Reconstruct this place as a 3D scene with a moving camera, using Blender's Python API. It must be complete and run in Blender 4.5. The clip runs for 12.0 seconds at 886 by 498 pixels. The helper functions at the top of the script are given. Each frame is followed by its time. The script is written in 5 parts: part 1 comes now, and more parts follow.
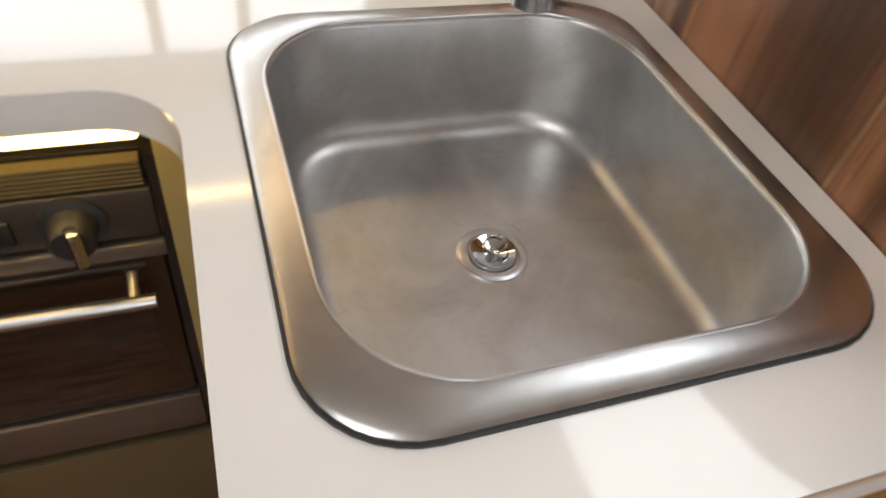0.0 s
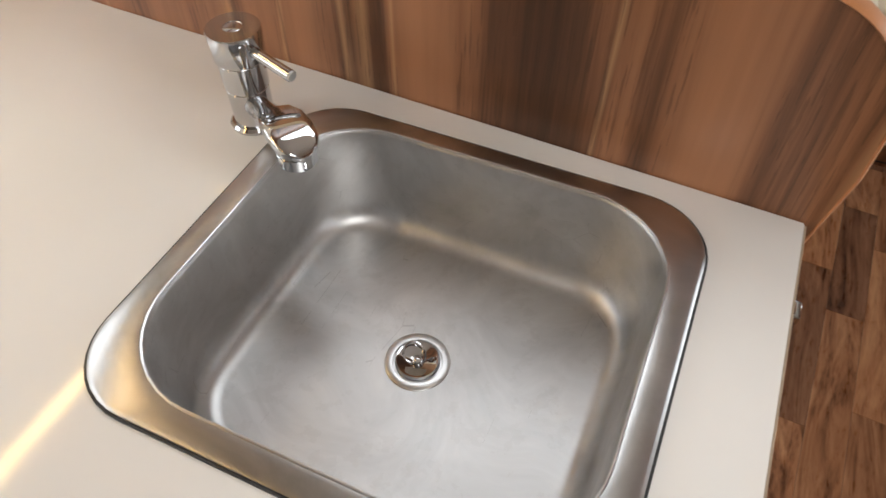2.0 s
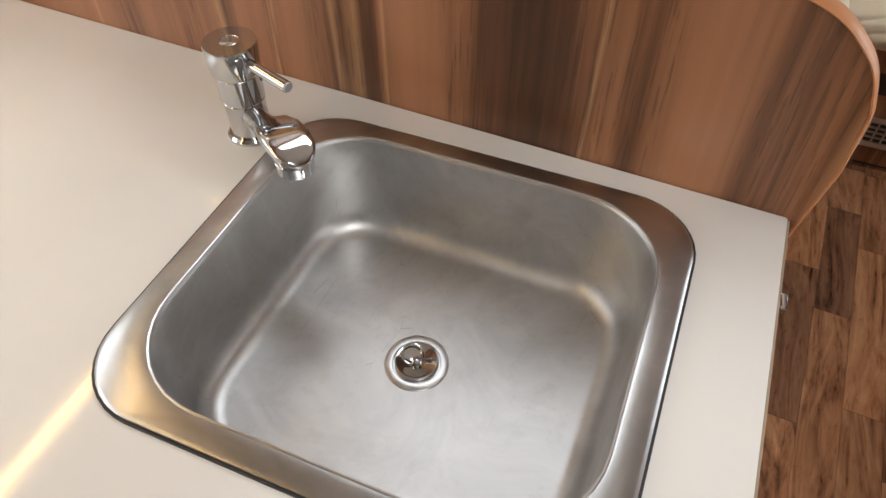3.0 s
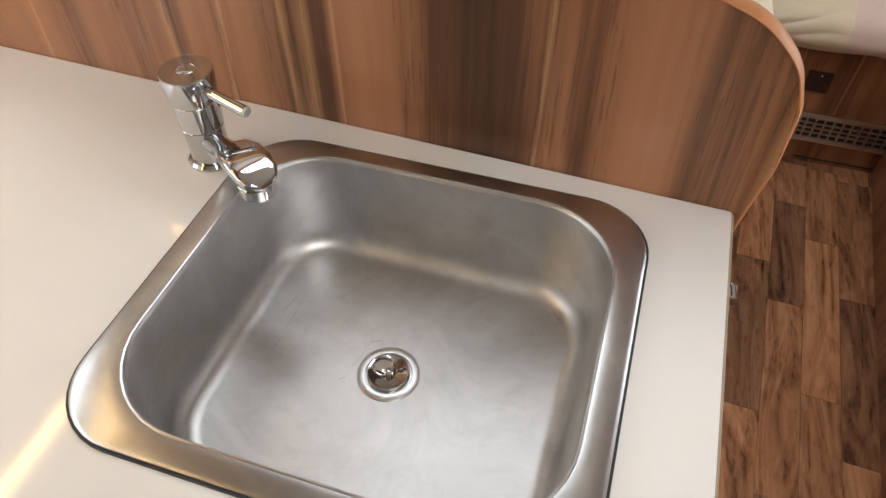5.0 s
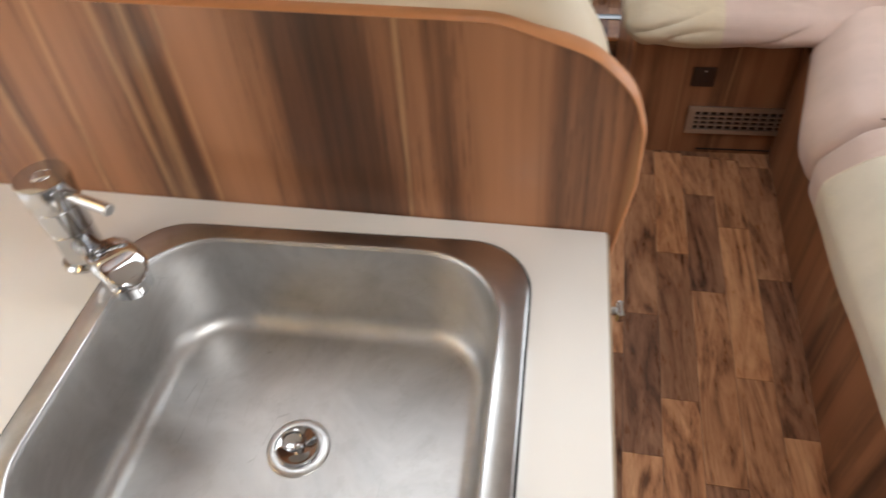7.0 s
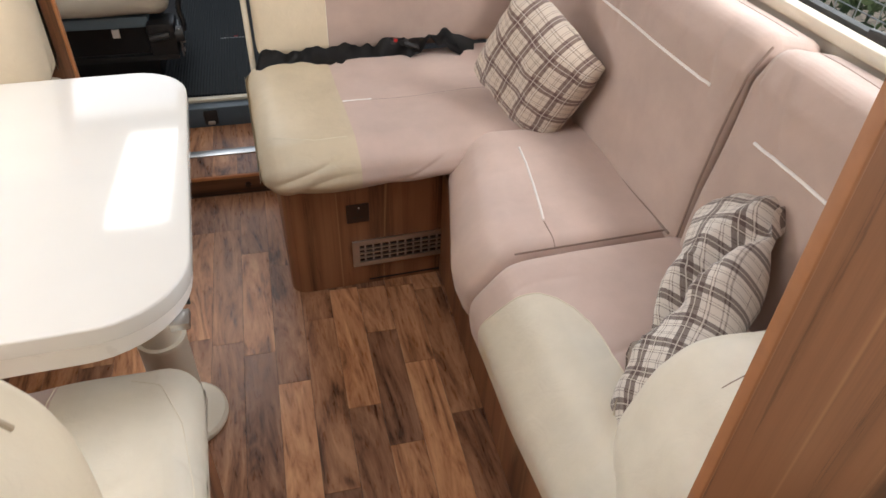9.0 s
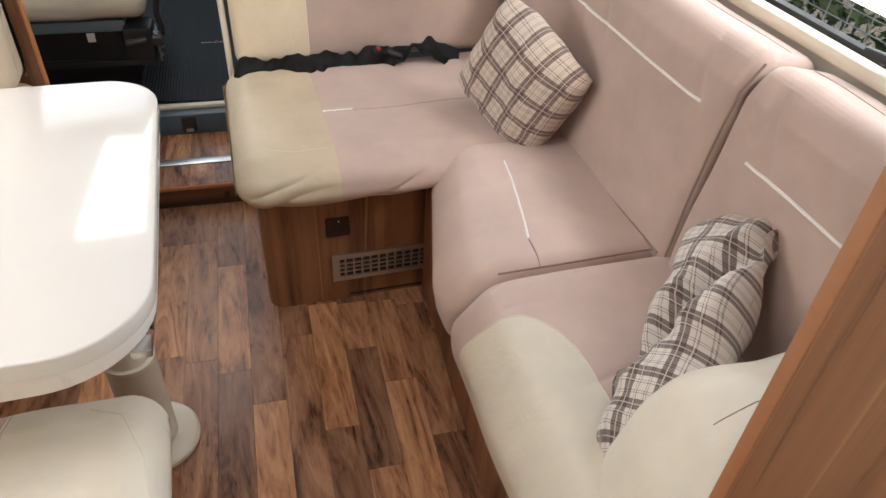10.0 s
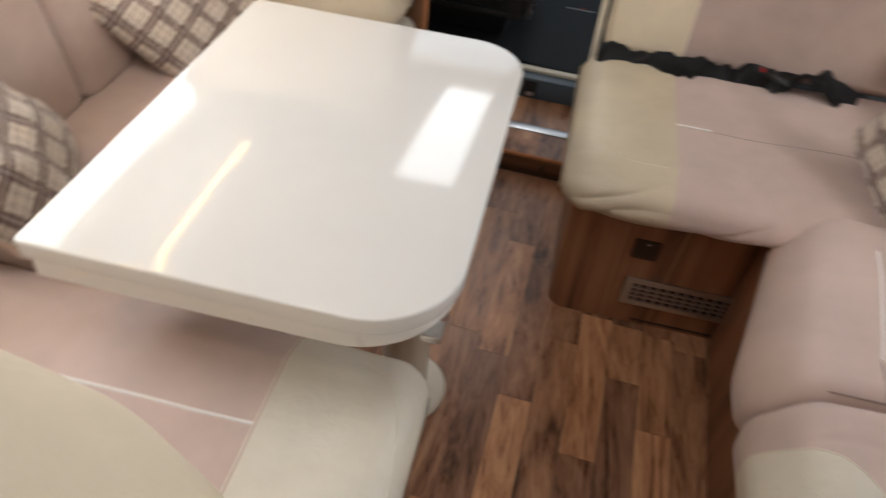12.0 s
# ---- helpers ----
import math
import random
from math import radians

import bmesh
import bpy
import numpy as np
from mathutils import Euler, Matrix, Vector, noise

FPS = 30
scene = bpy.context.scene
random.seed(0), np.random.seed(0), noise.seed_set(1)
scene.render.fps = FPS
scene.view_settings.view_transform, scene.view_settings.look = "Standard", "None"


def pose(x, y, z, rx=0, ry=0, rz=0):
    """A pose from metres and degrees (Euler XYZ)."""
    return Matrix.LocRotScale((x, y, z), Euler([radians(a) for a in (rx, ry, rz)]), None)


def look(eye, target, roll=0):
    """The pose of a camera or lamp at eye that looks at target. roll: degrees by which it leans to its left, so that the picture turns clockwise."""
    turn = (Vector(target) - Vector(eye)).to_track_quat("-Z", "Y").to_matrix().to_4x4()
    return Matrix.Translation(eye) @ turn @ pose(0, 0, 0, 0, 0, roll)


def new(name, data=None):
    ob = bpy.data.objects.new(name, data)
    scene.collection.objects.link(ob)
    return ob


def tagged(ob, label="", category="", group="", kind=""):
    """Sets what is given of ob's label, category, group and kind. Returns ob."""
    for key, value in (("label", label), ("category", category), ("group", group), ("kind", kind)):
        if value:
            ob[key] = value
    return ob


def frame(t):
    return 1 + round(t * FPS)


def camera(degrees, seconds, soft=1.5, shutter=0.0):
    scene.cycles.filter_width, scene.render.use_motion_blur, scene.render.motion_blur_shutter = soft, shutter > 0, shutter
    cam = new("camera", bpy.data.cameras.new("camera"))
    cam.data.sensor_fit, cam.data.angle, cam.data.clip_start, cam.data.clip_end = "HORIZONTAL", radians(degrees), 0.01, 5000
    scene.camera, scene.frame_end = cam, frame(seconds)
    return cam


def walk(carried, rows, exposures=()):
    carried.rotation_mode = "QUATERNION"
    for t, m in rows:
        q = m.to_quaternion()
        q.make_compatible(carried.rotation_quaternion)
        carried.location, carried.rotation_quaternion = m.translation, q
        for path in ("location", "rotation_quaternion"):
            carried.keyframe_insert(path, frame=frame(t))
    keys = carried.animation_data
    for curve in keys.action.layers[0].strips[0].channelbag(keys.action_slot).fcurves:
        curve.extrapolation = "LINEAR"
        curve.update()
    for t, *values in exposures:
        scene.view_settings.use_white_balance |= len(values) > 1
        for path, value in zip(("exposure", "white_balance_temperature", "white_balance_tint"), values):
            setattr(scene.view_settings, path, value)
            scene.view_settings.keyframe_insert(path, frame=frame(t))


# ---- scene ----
cam = camera(65.0, 12.0, shutter=0.4)
PATH = [
    (0, (0.071, -0.383, 1.182), (-1.202, 0.196, -0.248), 9.3),
    (0.5, (0.019, -0.404, 1.256), (-1.024, 0.379, -0.26), 5.0),
    (1, (-0.077, -0.445, 1.304), (-0.907, 0.541, -0.226), 2.9),
    (1.5, (-0.082, -0.467, 1.303), (-0.841, 0.676, -0.152), -2.8),
    (2, (-0.112, -0.468, 1.315), (-0.64, 0.714, -0.209), 0.1),
    (2.5, (-0.114, -0.474, 1.322), (-0.595, 0.73, -0.201), 1.1),
    (3, (-0.11, -0.485, 1.321), (-0.623, 0.734, -0.179), -0.4),
    (4.8, (-0.109, -0.5, 1.328), (-0.514, 0.8, -0.138), 0.2),
    (5, (-0.106, -0.499, 1.332), (-0.529, 0.788, -0.14), -0.4),
    (5.5, (-0.098, -0.494, 1.33), (-0.51, 0.797, -0.141), -0.8),
    (6, (-0.083, -0.484, 1.33), (-0.473, 0.826, -0.131), -1.5),
    (6.5, (-0.078, -0.487, 1.333), (-0.486, 0.828, -0.117), -2.8),
    (7, (-0.055, -0.472, 1.349), (-0.344, 0.908, -0.07), -4.9),
    (7.5, (-0.002, -0.415, 1.36), (0.018, 0.994, -0.059), -3.2),
    (7.7, (0.026, -0.361, 1.35), (0.194, 1.077, -0.029), -1.8),
    (9.3, (0.137, -0.186, 1.411), (0.63, 1.289, 0.153), 3.3),
    (9.5, (0.146, -0.173, 1.403), (0.657, 1.306, 0.157), 3.9),
    (10, (0.152, -0.147, 1.395), (0.654, 1.319, 0.131), 3.7),
    (10.5, (0.143, -0.135, 1.388), (0.556, 1.351, 0.115), 4.3),
    (11, (0.149, -0.099, 1.355), (0.623, 1.362, 0.074), 8.5),
    (11.5, (0.102, -0.043, 1.395), (0.331, 1.446, 0.079), 7.0),
    (12, (0.064, 0.009, 1.39), (-0.158, 1.436, 0.008), 6.0),
]
EXPOSURES = [(0, 0.0), (2, 0.02), (3, 0.06), (6.5, 0.24), (7.5, 0.32), (9.3, 0.24), (11, 0.26), (11.5, 0.12), (12, -0.24)]
walk(cam, [(t, look(eye, target, roll)) for t, eye, target, roll in PATH], exposures=EXPOSURES)

# ---- light ----
world = bpy.data.worlds.new("sky")
scene.world = world
world.use_nodes = True
_n, _l = world.node_tree.nodes, world.node_tree.links
_sky = _n.new("ShaderNodeTexSky")
_sky.sky_type, _sky.sun_disc = "NISHITA", False
_sky.sun_elevation, _sky.sun_rotation = radians(40), radians(200)
_sky.air_density, _sky.dust_density = 1.0, 4.0
_l.new(_sky.outputs["Color"], _n["Background"].inputs["Color"])
_n["Background"].inputs["Strength"].default_value = 0.12


def lamp(name, kind, m, energy, color=(1, 1, 1), size=1.0, size_y=None, angle=None):
    data = bpy.data.lights.new(name, kind)
    data.energy, data.color = energy, color
    if kind == "AREA":
        data.shape = "RECTANGLE"
        data.size, data.size_y = size, size_y or size
    if angle:
        data.angle = radians(angle)
    ob = new(name, data)
    ob.matrix_world = m
    return ob


DAY = (0.945, 0.98, 1.0)
lamp("sun", "SUN", look((3, -4, 6), (0, 0, 0)), 1.3, (1.0, 0.97, 0.92), angle=15)
# daylight standing in the window openings, the roof light and the windscreen
lamp("daylight_sink_window", "AREA", look((-1.16, -0.59, 1.22), (0, -0.59, 1.15)), 2.8, DAY, 1.04, 0.25)
lamp("daylight_dinette_window", "AREA", look((-1.16, 1.11, 1.15), (0, 1.11, 1.1)), 8, DAY, 1.5, 0.32)
lamp("daylight_sofa_window", "AREA", look((1.235, 0.93, 1.23), (0, 0.93, 0.9)), 7.5, DAY, 1.3, 0.56)
lamp("daylight_windscreen", "AREA", look((0, 3.85, 1.35), (0, 1.5, 0.8)), 4, DAY, 1.7, 0.7)
# fill lamp added at an unseen opening to brighten panel and floor
lamp("added_rear_side_fill", "AREA", look((1.235, -0.5, 1.28), (0, -0.5, 1.0)), 4, DAY, 0.56, 0.6)
lamp("daylight_roof_light", "AREA", look((-0.40, 0.60, 2.0), (-0.40, 0.60, 0)), 6.2, DAY, 0.64, 0.66)
lamp("daylight_cab_roof_light", "AREA", pose(-0.165, 3.2, 2.0), 8, DAY, 0.32, 1.46)
lamp("daylight_rear_roof_light", "AREA", look((0.45, -1.0, 2.0), (0.45, -1.0, 0)), 3, DAY, 0.5, 0.5)


# ---- materials ----
def mat(name):
    m = bpy.data.materials.new(name)
    m.use_nodes = True
    return m, m.node_tree.nodes, m.node_tree.links, m.node_tree.nodes["Principled BSDF"]


def coords(n, l, scale=(1, 1, 1), loc=(0, 0, 0), rot=(0, 0, 0), kind="Object"):
    tc = n.new("ShaderNodeTexCoord")
    mp = n.new("ShaderNodeMapping")
    mp.inputs["Scale"].default_value, mp.inputs["Location"].default_value = scale, loc
    mp.inputs["Rotation"].default_value = [radians(a) for a in rot]
    l.new(tc.outputs[kind], mp.inputs["Vector"])
    return mp.outputs["Vector"]


def noise_tex(n, l, vec, scale, detail=4, rough=0.55, dist=0.0):
    t = n.new("ShaderNodeTexNoise")
    t.inputs["Scale"].default_value, t.inputs["Detail"].default_value = scale, detail
    t.inputs["Roughness"].default_value, t.inputs["Distortion"].default_value = rough, dist
    l.new(vec, t.inputs["Vector"])
    return t.outputs["Fac"]


def ramp(n, l, fac, stops):
    r = n.new("ShaderNodeValToRGB")
    el = r.color_ramp.elements
    while len(el) < len(stops):
        el.new(0.5)
    for e, (p, c) in zip(el, stops):
        e.position, e.color = p, (*c, 1) if len(c) == 3 else c
    l.new(fac, r.inputs["Fac"])
    return r.outputs["Color"]


def mix(n, l, fac, a, b, mode="MIX"):
    x = n.new("ShaderNodeMix")
    x.data_type, x.blend_type = "RGBA", mode
    for key, v in ((0, fac), (6, a), (7, b)):
        if isinstance(v, (int, float)):
            x.inputs[key].default_value = v
        elif isinstance(v, tuple):
            x.inputs[key].default_value = (*v, 1)
        else:
            l.new(v, x.inputs[key])
    return x.outputs[2]


def arith(n, l, op, a, b=0.0):
    x = n.new("ShaderNodeMath")
    x.operation = op
    for key, v in ((0, a), (1, b)):
        if isinstance(v, (int, float)):
            x.inputs[key].default_value = v
        else:
            l.new(v, x.inputs[key])
    return x.outputs[0]


def bump(n, l, bsdf, height, strength=0.2, dist=0.002):
    b = n.new("ShaderNodeBump")
    b.inputs["Strength"].default_value, b.inputs["Distance"].default_value = strength, dist
    l.new(height, b.inputs["Height"])
    l.new(b.outputs["Normal"], bsdf.inputs["Normal"])


def plain(name, color, rough=0.5, metal=0.0, grain=0.06, scale=30.0, bumps=0.05, coat=0.0):
    m, n, l, b = mat(name)
    v = coords(n, l)
    f = noise_tex(n, l, v, scale, 5)
    big = noise_tex(n, l, v, scale / 8, 3)
    both = arith(n, l, "ADD", arith(n, l, "MULTIPLY", f, 0.6), arith(n, l, "MULTIPLY", big, 0.4))
    lo, hi = tuple(c * (1 - grain) for c in color), tuple(min(1, c * (1 + grain)) for c in color)
    l.new(ramp(n, l, both, [(0.3, lo), (0.7, hi)]), b.inputs["Base Color"])
    b.inputs["Metallic"].default_value = metal
    l.new(ramp(n, l, both, [(0.3, (rough * 0.85,) * 3), (0.7, (min(1, rough * 1.15),) * 3)]), b.inputs["Roughness"])
    b.inputs["Coat Weight"].default_value = coat
    b.inputs["Coat Roughness"].default_value = 0.04
    if bumps:
        bump(n, l, b, f, bumps, 0.001)
    return m


def walnut(name, axis="z", offset=0.0, tone=1.0, rough=0.33):
    """Striped walnut laminate with its grain along one axis."""
    m, n, l, b = mat(name)
    sc = {"z": (1, 1, 0.035), "y": (1, 0.035, 1), "x": (0.035, 1, 1)}[axis]
    v = coords(n, l, sc, (offset, offset * 0.7, 0.3))
    wide = noise_tex(n, l, v, 13, 2, 0.5, 0.4)
    fine = noise_tex(n, l, v, 60, 5, 0.65, 0.4)
    hair = noise_tex(n, l, v, 330, 3, 0.6)
    k = tone
    col = ramp(n, l, arith(n, l, "ADD", arith(n, l, "MULTIPLY", wide, 0.68), arith(n, l, "MULTIPLY", fine, 0.32)), [
        (0.31, (0.060 * k, 0.026 * k, 0.013 * k)), (0.39, (0.120 * k, 0.050 * k, 0.024 * k)),
        (0.455, (0.235 * k, 0.102 * k, 0.048 * k)), (0.54, (0.33 * k, 0.146 * k, 0.070 * k)), (0.66, (0.39 * k, 0.178 * k, 0.088 * k))])
    streak = noise_tex(n, l, coords(n, l, sc, (offset * 3.1, 0.4, 0.9)), 7, 1, 0.4, 0.2)
    off = arith(n, l, "ABSOLUTE", arith(n, l, "SUBTRACT", streak, 0.53))
    pale = arith(n, l, "MAXIMUM", arith(n, l, "SUBTRACT", 1.0, arith(n, l, "DIVIDE", off, 0.011)), 0.0)
    col = mix(n, l, arith(n, l, "MULTIPLY", pale, 0.5), col, (0.60 * k, 0.34 * k, 0.17 * k))
    dark = arith(n, l, "MULTIPLY", arith(n, l, "GREATER_THAN", hair, 0.58), arith(n, l, "LESS_THAN", wide, 0.5))
    col = mix(n, l, arith(n, l, "MULTIPLY", dark, 0.38), col, (0.04 * k, 0.017 * k, 0.009 * k))
    l.new(col, b.inputs["Base Color"])
    b.inputs["Roughness"].default_value = rough
    bump(n, l, b, hair, 0.05, 0.0006)
    return m


def plank_wood(name, shade):
    m, n, l, b = mat(name)
    info = n.new("ShaderNodeObjectInfo")
    geo = n.new("ShaderNodeNewGeometry")
    rnd = arith(n, l, "FRACT", arith(n, l, "ADD", info.outputs["Random"], geo.outputs["Random Per Island"]))
    tc = n.new("ShaderNodeTexCoord")
    shift = n.new("ShaderNodeVectorMath")
    shift.operation = "MULTIPLY_ADD"
    shift.inputs[1].default_value = (1.0, 0.17, 1.0)
    l.new(tc.outputs["Object"], shift.inputs[0])
    comb = n.new("ShaderNodeCombineXYZ")
    l.new(arith(n, l, "MULTIPLY", rnd, 37.0), comb.inputs[0])
    l.new(arith(n, l, "MULTIPLY", rnd, 11.0), comb.inputs[1])
    l.new(comb.outputs[0], shift.inputs[2])
    v = shift.outputs[0]
    wide = noise_tex(n, l, v, 13, 4, 0.58, 3.0)
    fine = noise_tex(n, l, v, 120, 4, 0.6, 0.6)
    f = arith(n, l, "ADD", arith(n, l, "MULTIPLY", wide, 0.78), arith(n, l, "MULTIPLY", fine, 0.22))
    light = ramp(n, l, f, [(0.34, (0.15, 0.062, 0.029)), (0.47, (0.48, 0.22, 0.105)), (0.66, (0.72, 0.40, 0.21))])
    dark = ramp(n, l, f, [(0.34, (0.036, 0.016, 0.011)), (0.47, (0.18, 0.083, 0.047)), (0.66, (0.36, 0.185, 0.11))])
    tone = ramp(n, l, rnd, [(0.0, (max(0.0, shade - 0.18),) * 3), (1.0, (min(1.0, shade + 0.18),) * 3)])
    l.new(mix(n, l, tone, dark, light), b.inputs["Base Color"])
    l.new(ramp(n, l, fine, [(0.3, (0.24,) * 3), (0.7, (0.4,) * 3)]), b.inputs["Roughness"])
    b.inputs["Specular IOR Level"].default_value = 0.35
    bump(n, l, b, fine, 0.1, 0.0008)
    return m


def fabric(name, color, rough=0.85, weave=900.0, stain=0.09, sheen=0.25, bumps=0.18):
    m, n, l, b = mat(name)
    v = coords(n, l)
    w = noise_tex(n, l, v, weave, 2, 0.6)
    big = noise_tex(n, l, v, 7, 4, 0.6)
    lo, hi = tuple(c * (1 - stain) for c in color), tuple(min(1, c * (1 + stain)) for c in color)
    c = ramp(n, l, big, [(0.3, lo), (0.7, hi)])
    l.new(mix(n, l, arith(n, l, "MULTIPLY", w, 0.16), c, tuple(x * 0.6 for x in color)), b.inputs["Base Color"])
    b.inputs["Roughness"].default_value = rough
    b.inputs["Sheen Weight"].default_value = sheen
    b.inputs["Sheen Roughness"].default_value = 0.5
    soft = noise_tex(n, l, v, 16, 3, 0.5, 0.5)
    bump(n, l, b, arith(n, l, "ADD", arith(n, l, "MULTIPLY", w, 0.12), soft), bumps, 0.006)
    return m


def leather(name, color, rough=0.42):
    m, n, l, b = mat(name)
    v = coords(n, l)
    cell = n.new("ShaderNodeTexVoronoi")
    cell.inputs["Scale"].default_value = 420
    l.new(v, cell.inputs["Vector"])
    big = noise_tex(n, l, v, 9, 4, 0.6)
    crease = noise_tex(n, l, v, 22, 4, 0.6, 1.2)
    l.new(ramp(n, l, big, [(0.3, tuple(c * 0.93 for c in color)), (0.7, tuple(min(1, c * 1.05) for c in color))]), b.inputs["Base Color"])
    l.new(ramp(n, l, crease, [(0.3, (rough * 0.85,) * 3), (0.7, (rough * 1.2,) * 3)]), b.inputs["Roughness"])
    bump(n, l, b, arith(n, l, "ADD", arith(n, l, "MULTIPLY", cell.outputs["Distance"], 0.05), arith(n, l, "MULTIPLY", crease, 0.8)), 0.3, 0.007)
    return m


def plaid(name, warm=1.0, ground=(0.66, 0.575, 0.47), size=1.0):
    """Woven check: broad brown-grey bands, fine dark and pale lines."""
    m, n, l, b = mat(name)
    sep = n.new("ShaderNodeSeparateXYZ")
    l.new(coords(n, l), sep.inputs[0])
    total, pale = None, None
    for axis, off in ((0, 0.013), (1, 0.031)):
        c = arith(n, l, "FLOORED_MODULO", arith(n, l, "ADD", sep.outputs[axis], off + 10), 0.056 * size)
        for lo, wd, k in ((0.001, 0.0165, 0.78), (0.0245, 0.0016, 0.5), (0.0285, 0.0016, 0.5), (0.043, 0.0016, 0.42), (0.047, 0.0016, 0.42)):
            lo, wd = lo * size, wd * size
            hit = arith(n, l, "LESS_THAN", arith(n, l, "ABSOLUTE", arith(n, l, "SUBTRACT", c, lo + wd / 2)), wd / 2)
            hit = arith(n, l, "MULTIPLY", hit, k)
            total = hit if total is None else arith(n, l, "ADD", total, hit)
        for lo in (0.009, 0.0265):
            hit = arith(n, l, "LESS_THAN", arith(n, l, "ABSOLUTE", arith(n, l, "SUBTRACT", c, lo * size)), 0.0009)
            pale = hit if pale is None else arith(n, l, "ADD", pale, hit)
    v = coords(n, l)
    w = noise_tex(n, l, v, 700, 2)
    total = arith(n, l, "MULTIPLY", total, arith(n, l, "ADD", arith(n, l, "MULTIPLY", w, 0.5), 0.75))
    fac = arith(n, l, "MINIMUM", total, 0.95)
    col = mix(n, l, fac, ground, (0.07 * warm, 0.045, 0.04))
    col = mix(n, l, arith(n, l, "MULTIPLY", arith(n, l, "MINIMUM", pale, 1.0), 0.6), col, (0.7, 0.64, 0.56))
    l.new(col, b.inputs["Base Color"])
    b.inputs["Roughness"].default_value = 0.9
    b.inputs["Sheen Weight"].default_value = 0.2
    bump(n, l, b, w, 0.25, 0.002)
    return m


def brushed_steel(name, rough=0.3, color=(0.64, 0.635, 0.63), marks=0.2, waves=0.04):
    m, n, l, b = mat(name)
    v = coords(n, l)
    smear = noise_tex(n, l, v, 11, 5, 0.62, 1.0)
    spots = noise_tex(n, l, v, 55, 4, 0.6)
    line = noise_tex(n, l, coords(n, l, (6, 420, 60)), 4, 3, 0.6)
    scratch = n.new("ShaderNodeTexVoronoi")
    scratch.feature, scratch.inputs["Scale"].default_value = "DISTANCE_TO_EDGE", 34
    l.new(coords(n, l, (1, 0.22, 1), rot=(0, 0, 32)), scratch.inputs["Vector"])
    thin = arith(n, l, "LESS_THAN", scratch.outputs["Distance"], 0.006)
    patch = arith(n, l, "GREATER_THAN", noise_tex(n, l, v, 17, 3), 0.60)
    thin = arith(n, l, "MULTIPLY", thin, patch)
    base = ramp(n, l, smear, [(0.3, tuple(c * 0.72 for c in color)), (0.7, color)])
    grime = arith(n, l, "MULTIPLY", arith(n, l, "GREATER_THAN", spots, 0.58), 0.10 if marks else 0.0)
    base = mix(n, l, grime, base, (0.30, 0.28, 0.26))
    l.new(mix(n, l, arith(n, l, "MULTIPLY", thin, marks), base, (0.25, 0.24, 0.23)), b.inputs["Base Color"])
    b.inputs["Metallic"].default_value = 1.0
    r = arith(n, l, "ADD", arith(n, l, "MULTIPLY", smear, 0.16 if marks else 0.05), rough - (0.08 if marks else 0.025))
    l.new(arith(n, l, "ADD", r, arith(n, l, "MULTIPLY", thin, marks)), b.inputs["Roughness"])
    bump(n, l, b, arith(n, l, "ADD", arith(n, l, "MULTIPLY", line, 0.5), arith(n, l, "MULTIPLY", spots, 0.3)), waves, 0.0004)
    return m


def ribbed(name, color, period=0.011, rough=0.75):
    m, n, l, b = mat(name)
    v = coords(n, l)
    sep = n.new("ShaderNodeSeparateXYZ")
    l.new(v, sep.inputs[0])
    wave = arith(n, l, "PINGPONG", arith(n, l, "ADD", sep.outputs[0], 10), period / 2)
    wave = arith(n, l, "MULTIPLY", wave, 2 / period)
    dust = noise_tex(n, l, v, 240, 4, 0.7)
    l.new(ramp(n, l, dust, [(0.45, color), (0.8, tuple(c * 1.7 for c in color))]), b.inputs["Base Color"])
    b.inputs["Roughness"].default_value = rough
    bump(n, l, b, wave, 0.8, 0.003)
    return m


def glow(name, color, strength):
    m, n, l, b = mat(name)
    b.inputs["Emission Color"].default_value = (*color, 1)
    b.inputs["Emission Strength"].default_value = strength
    b.inputs["Base Color"].default_value = (0.8, 0.8, 0.8, 1)
    return m


def clear_glass(name, tint=(1, 1, 1)):
    m, n, l, b = mat(name)
    b.inputs["Base Color"].default_value = (*tint, 1)
    b.inputs["Transmission Weight"].default_value = 1.0
    b.inputs["Roughness"].default_value = 0.0
    b.inputs["IOR"].default_value = 1.05
    return m


PANEL_WOOD = walnut("walnut_laminate_panel", "z", 0.37, 1.0)
BASE_WOOD = walnut("walnut_laminate_base", "z", 2.1, 0.85)
TALL_WOOD = walnut("walnut_laminate_wardrobe", "z", 4.4, 0.8)
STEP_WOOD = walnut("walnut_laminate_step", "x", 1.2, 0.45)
EDGE_WOOD = plain("copper_brown_edge_band", (0.50, 0.21, 0.085), 0.4, grain=0.12, scale=60)
# darker copy of the edge band, offsetting the stronger light at the wardrobe
EDGE_DIMMED = plain("dimmed_edge_band", (0.29, 0.125, 0.055), 0.4, grain=0.12, scale=60)
PLANKS = [plank_wood("dark_walnut_vinyl_strip", 0.12), plank_wood("walnut_vinyl_strip", 0.52), plank_wood("light_walnut_vinyl_strip", 0.95)]
JOINT = plain("dark_floor_joint", (0.035, 0.02, 0.014), 0.6)
WHITE_TOP = plain("gloss_white_laminate", (0.73, 0.71, 0.68), 0.09, grain=0.015, scale=12, bumps=0, coat=0.3)
WHITE_EDGE = plain("white_edge_band", (0.78, 0.75, 0.71), 0.3, grain=0.02)
STEEL = brushed_steel("brushed_stainless_steel", 0.42, (0.62, 0.615, 0.61))
STEEL_RIM = brushed_steel("satin_stainless_rim", 0.31, (0.56, 0.555, 0.55), 0.0, 0.008)
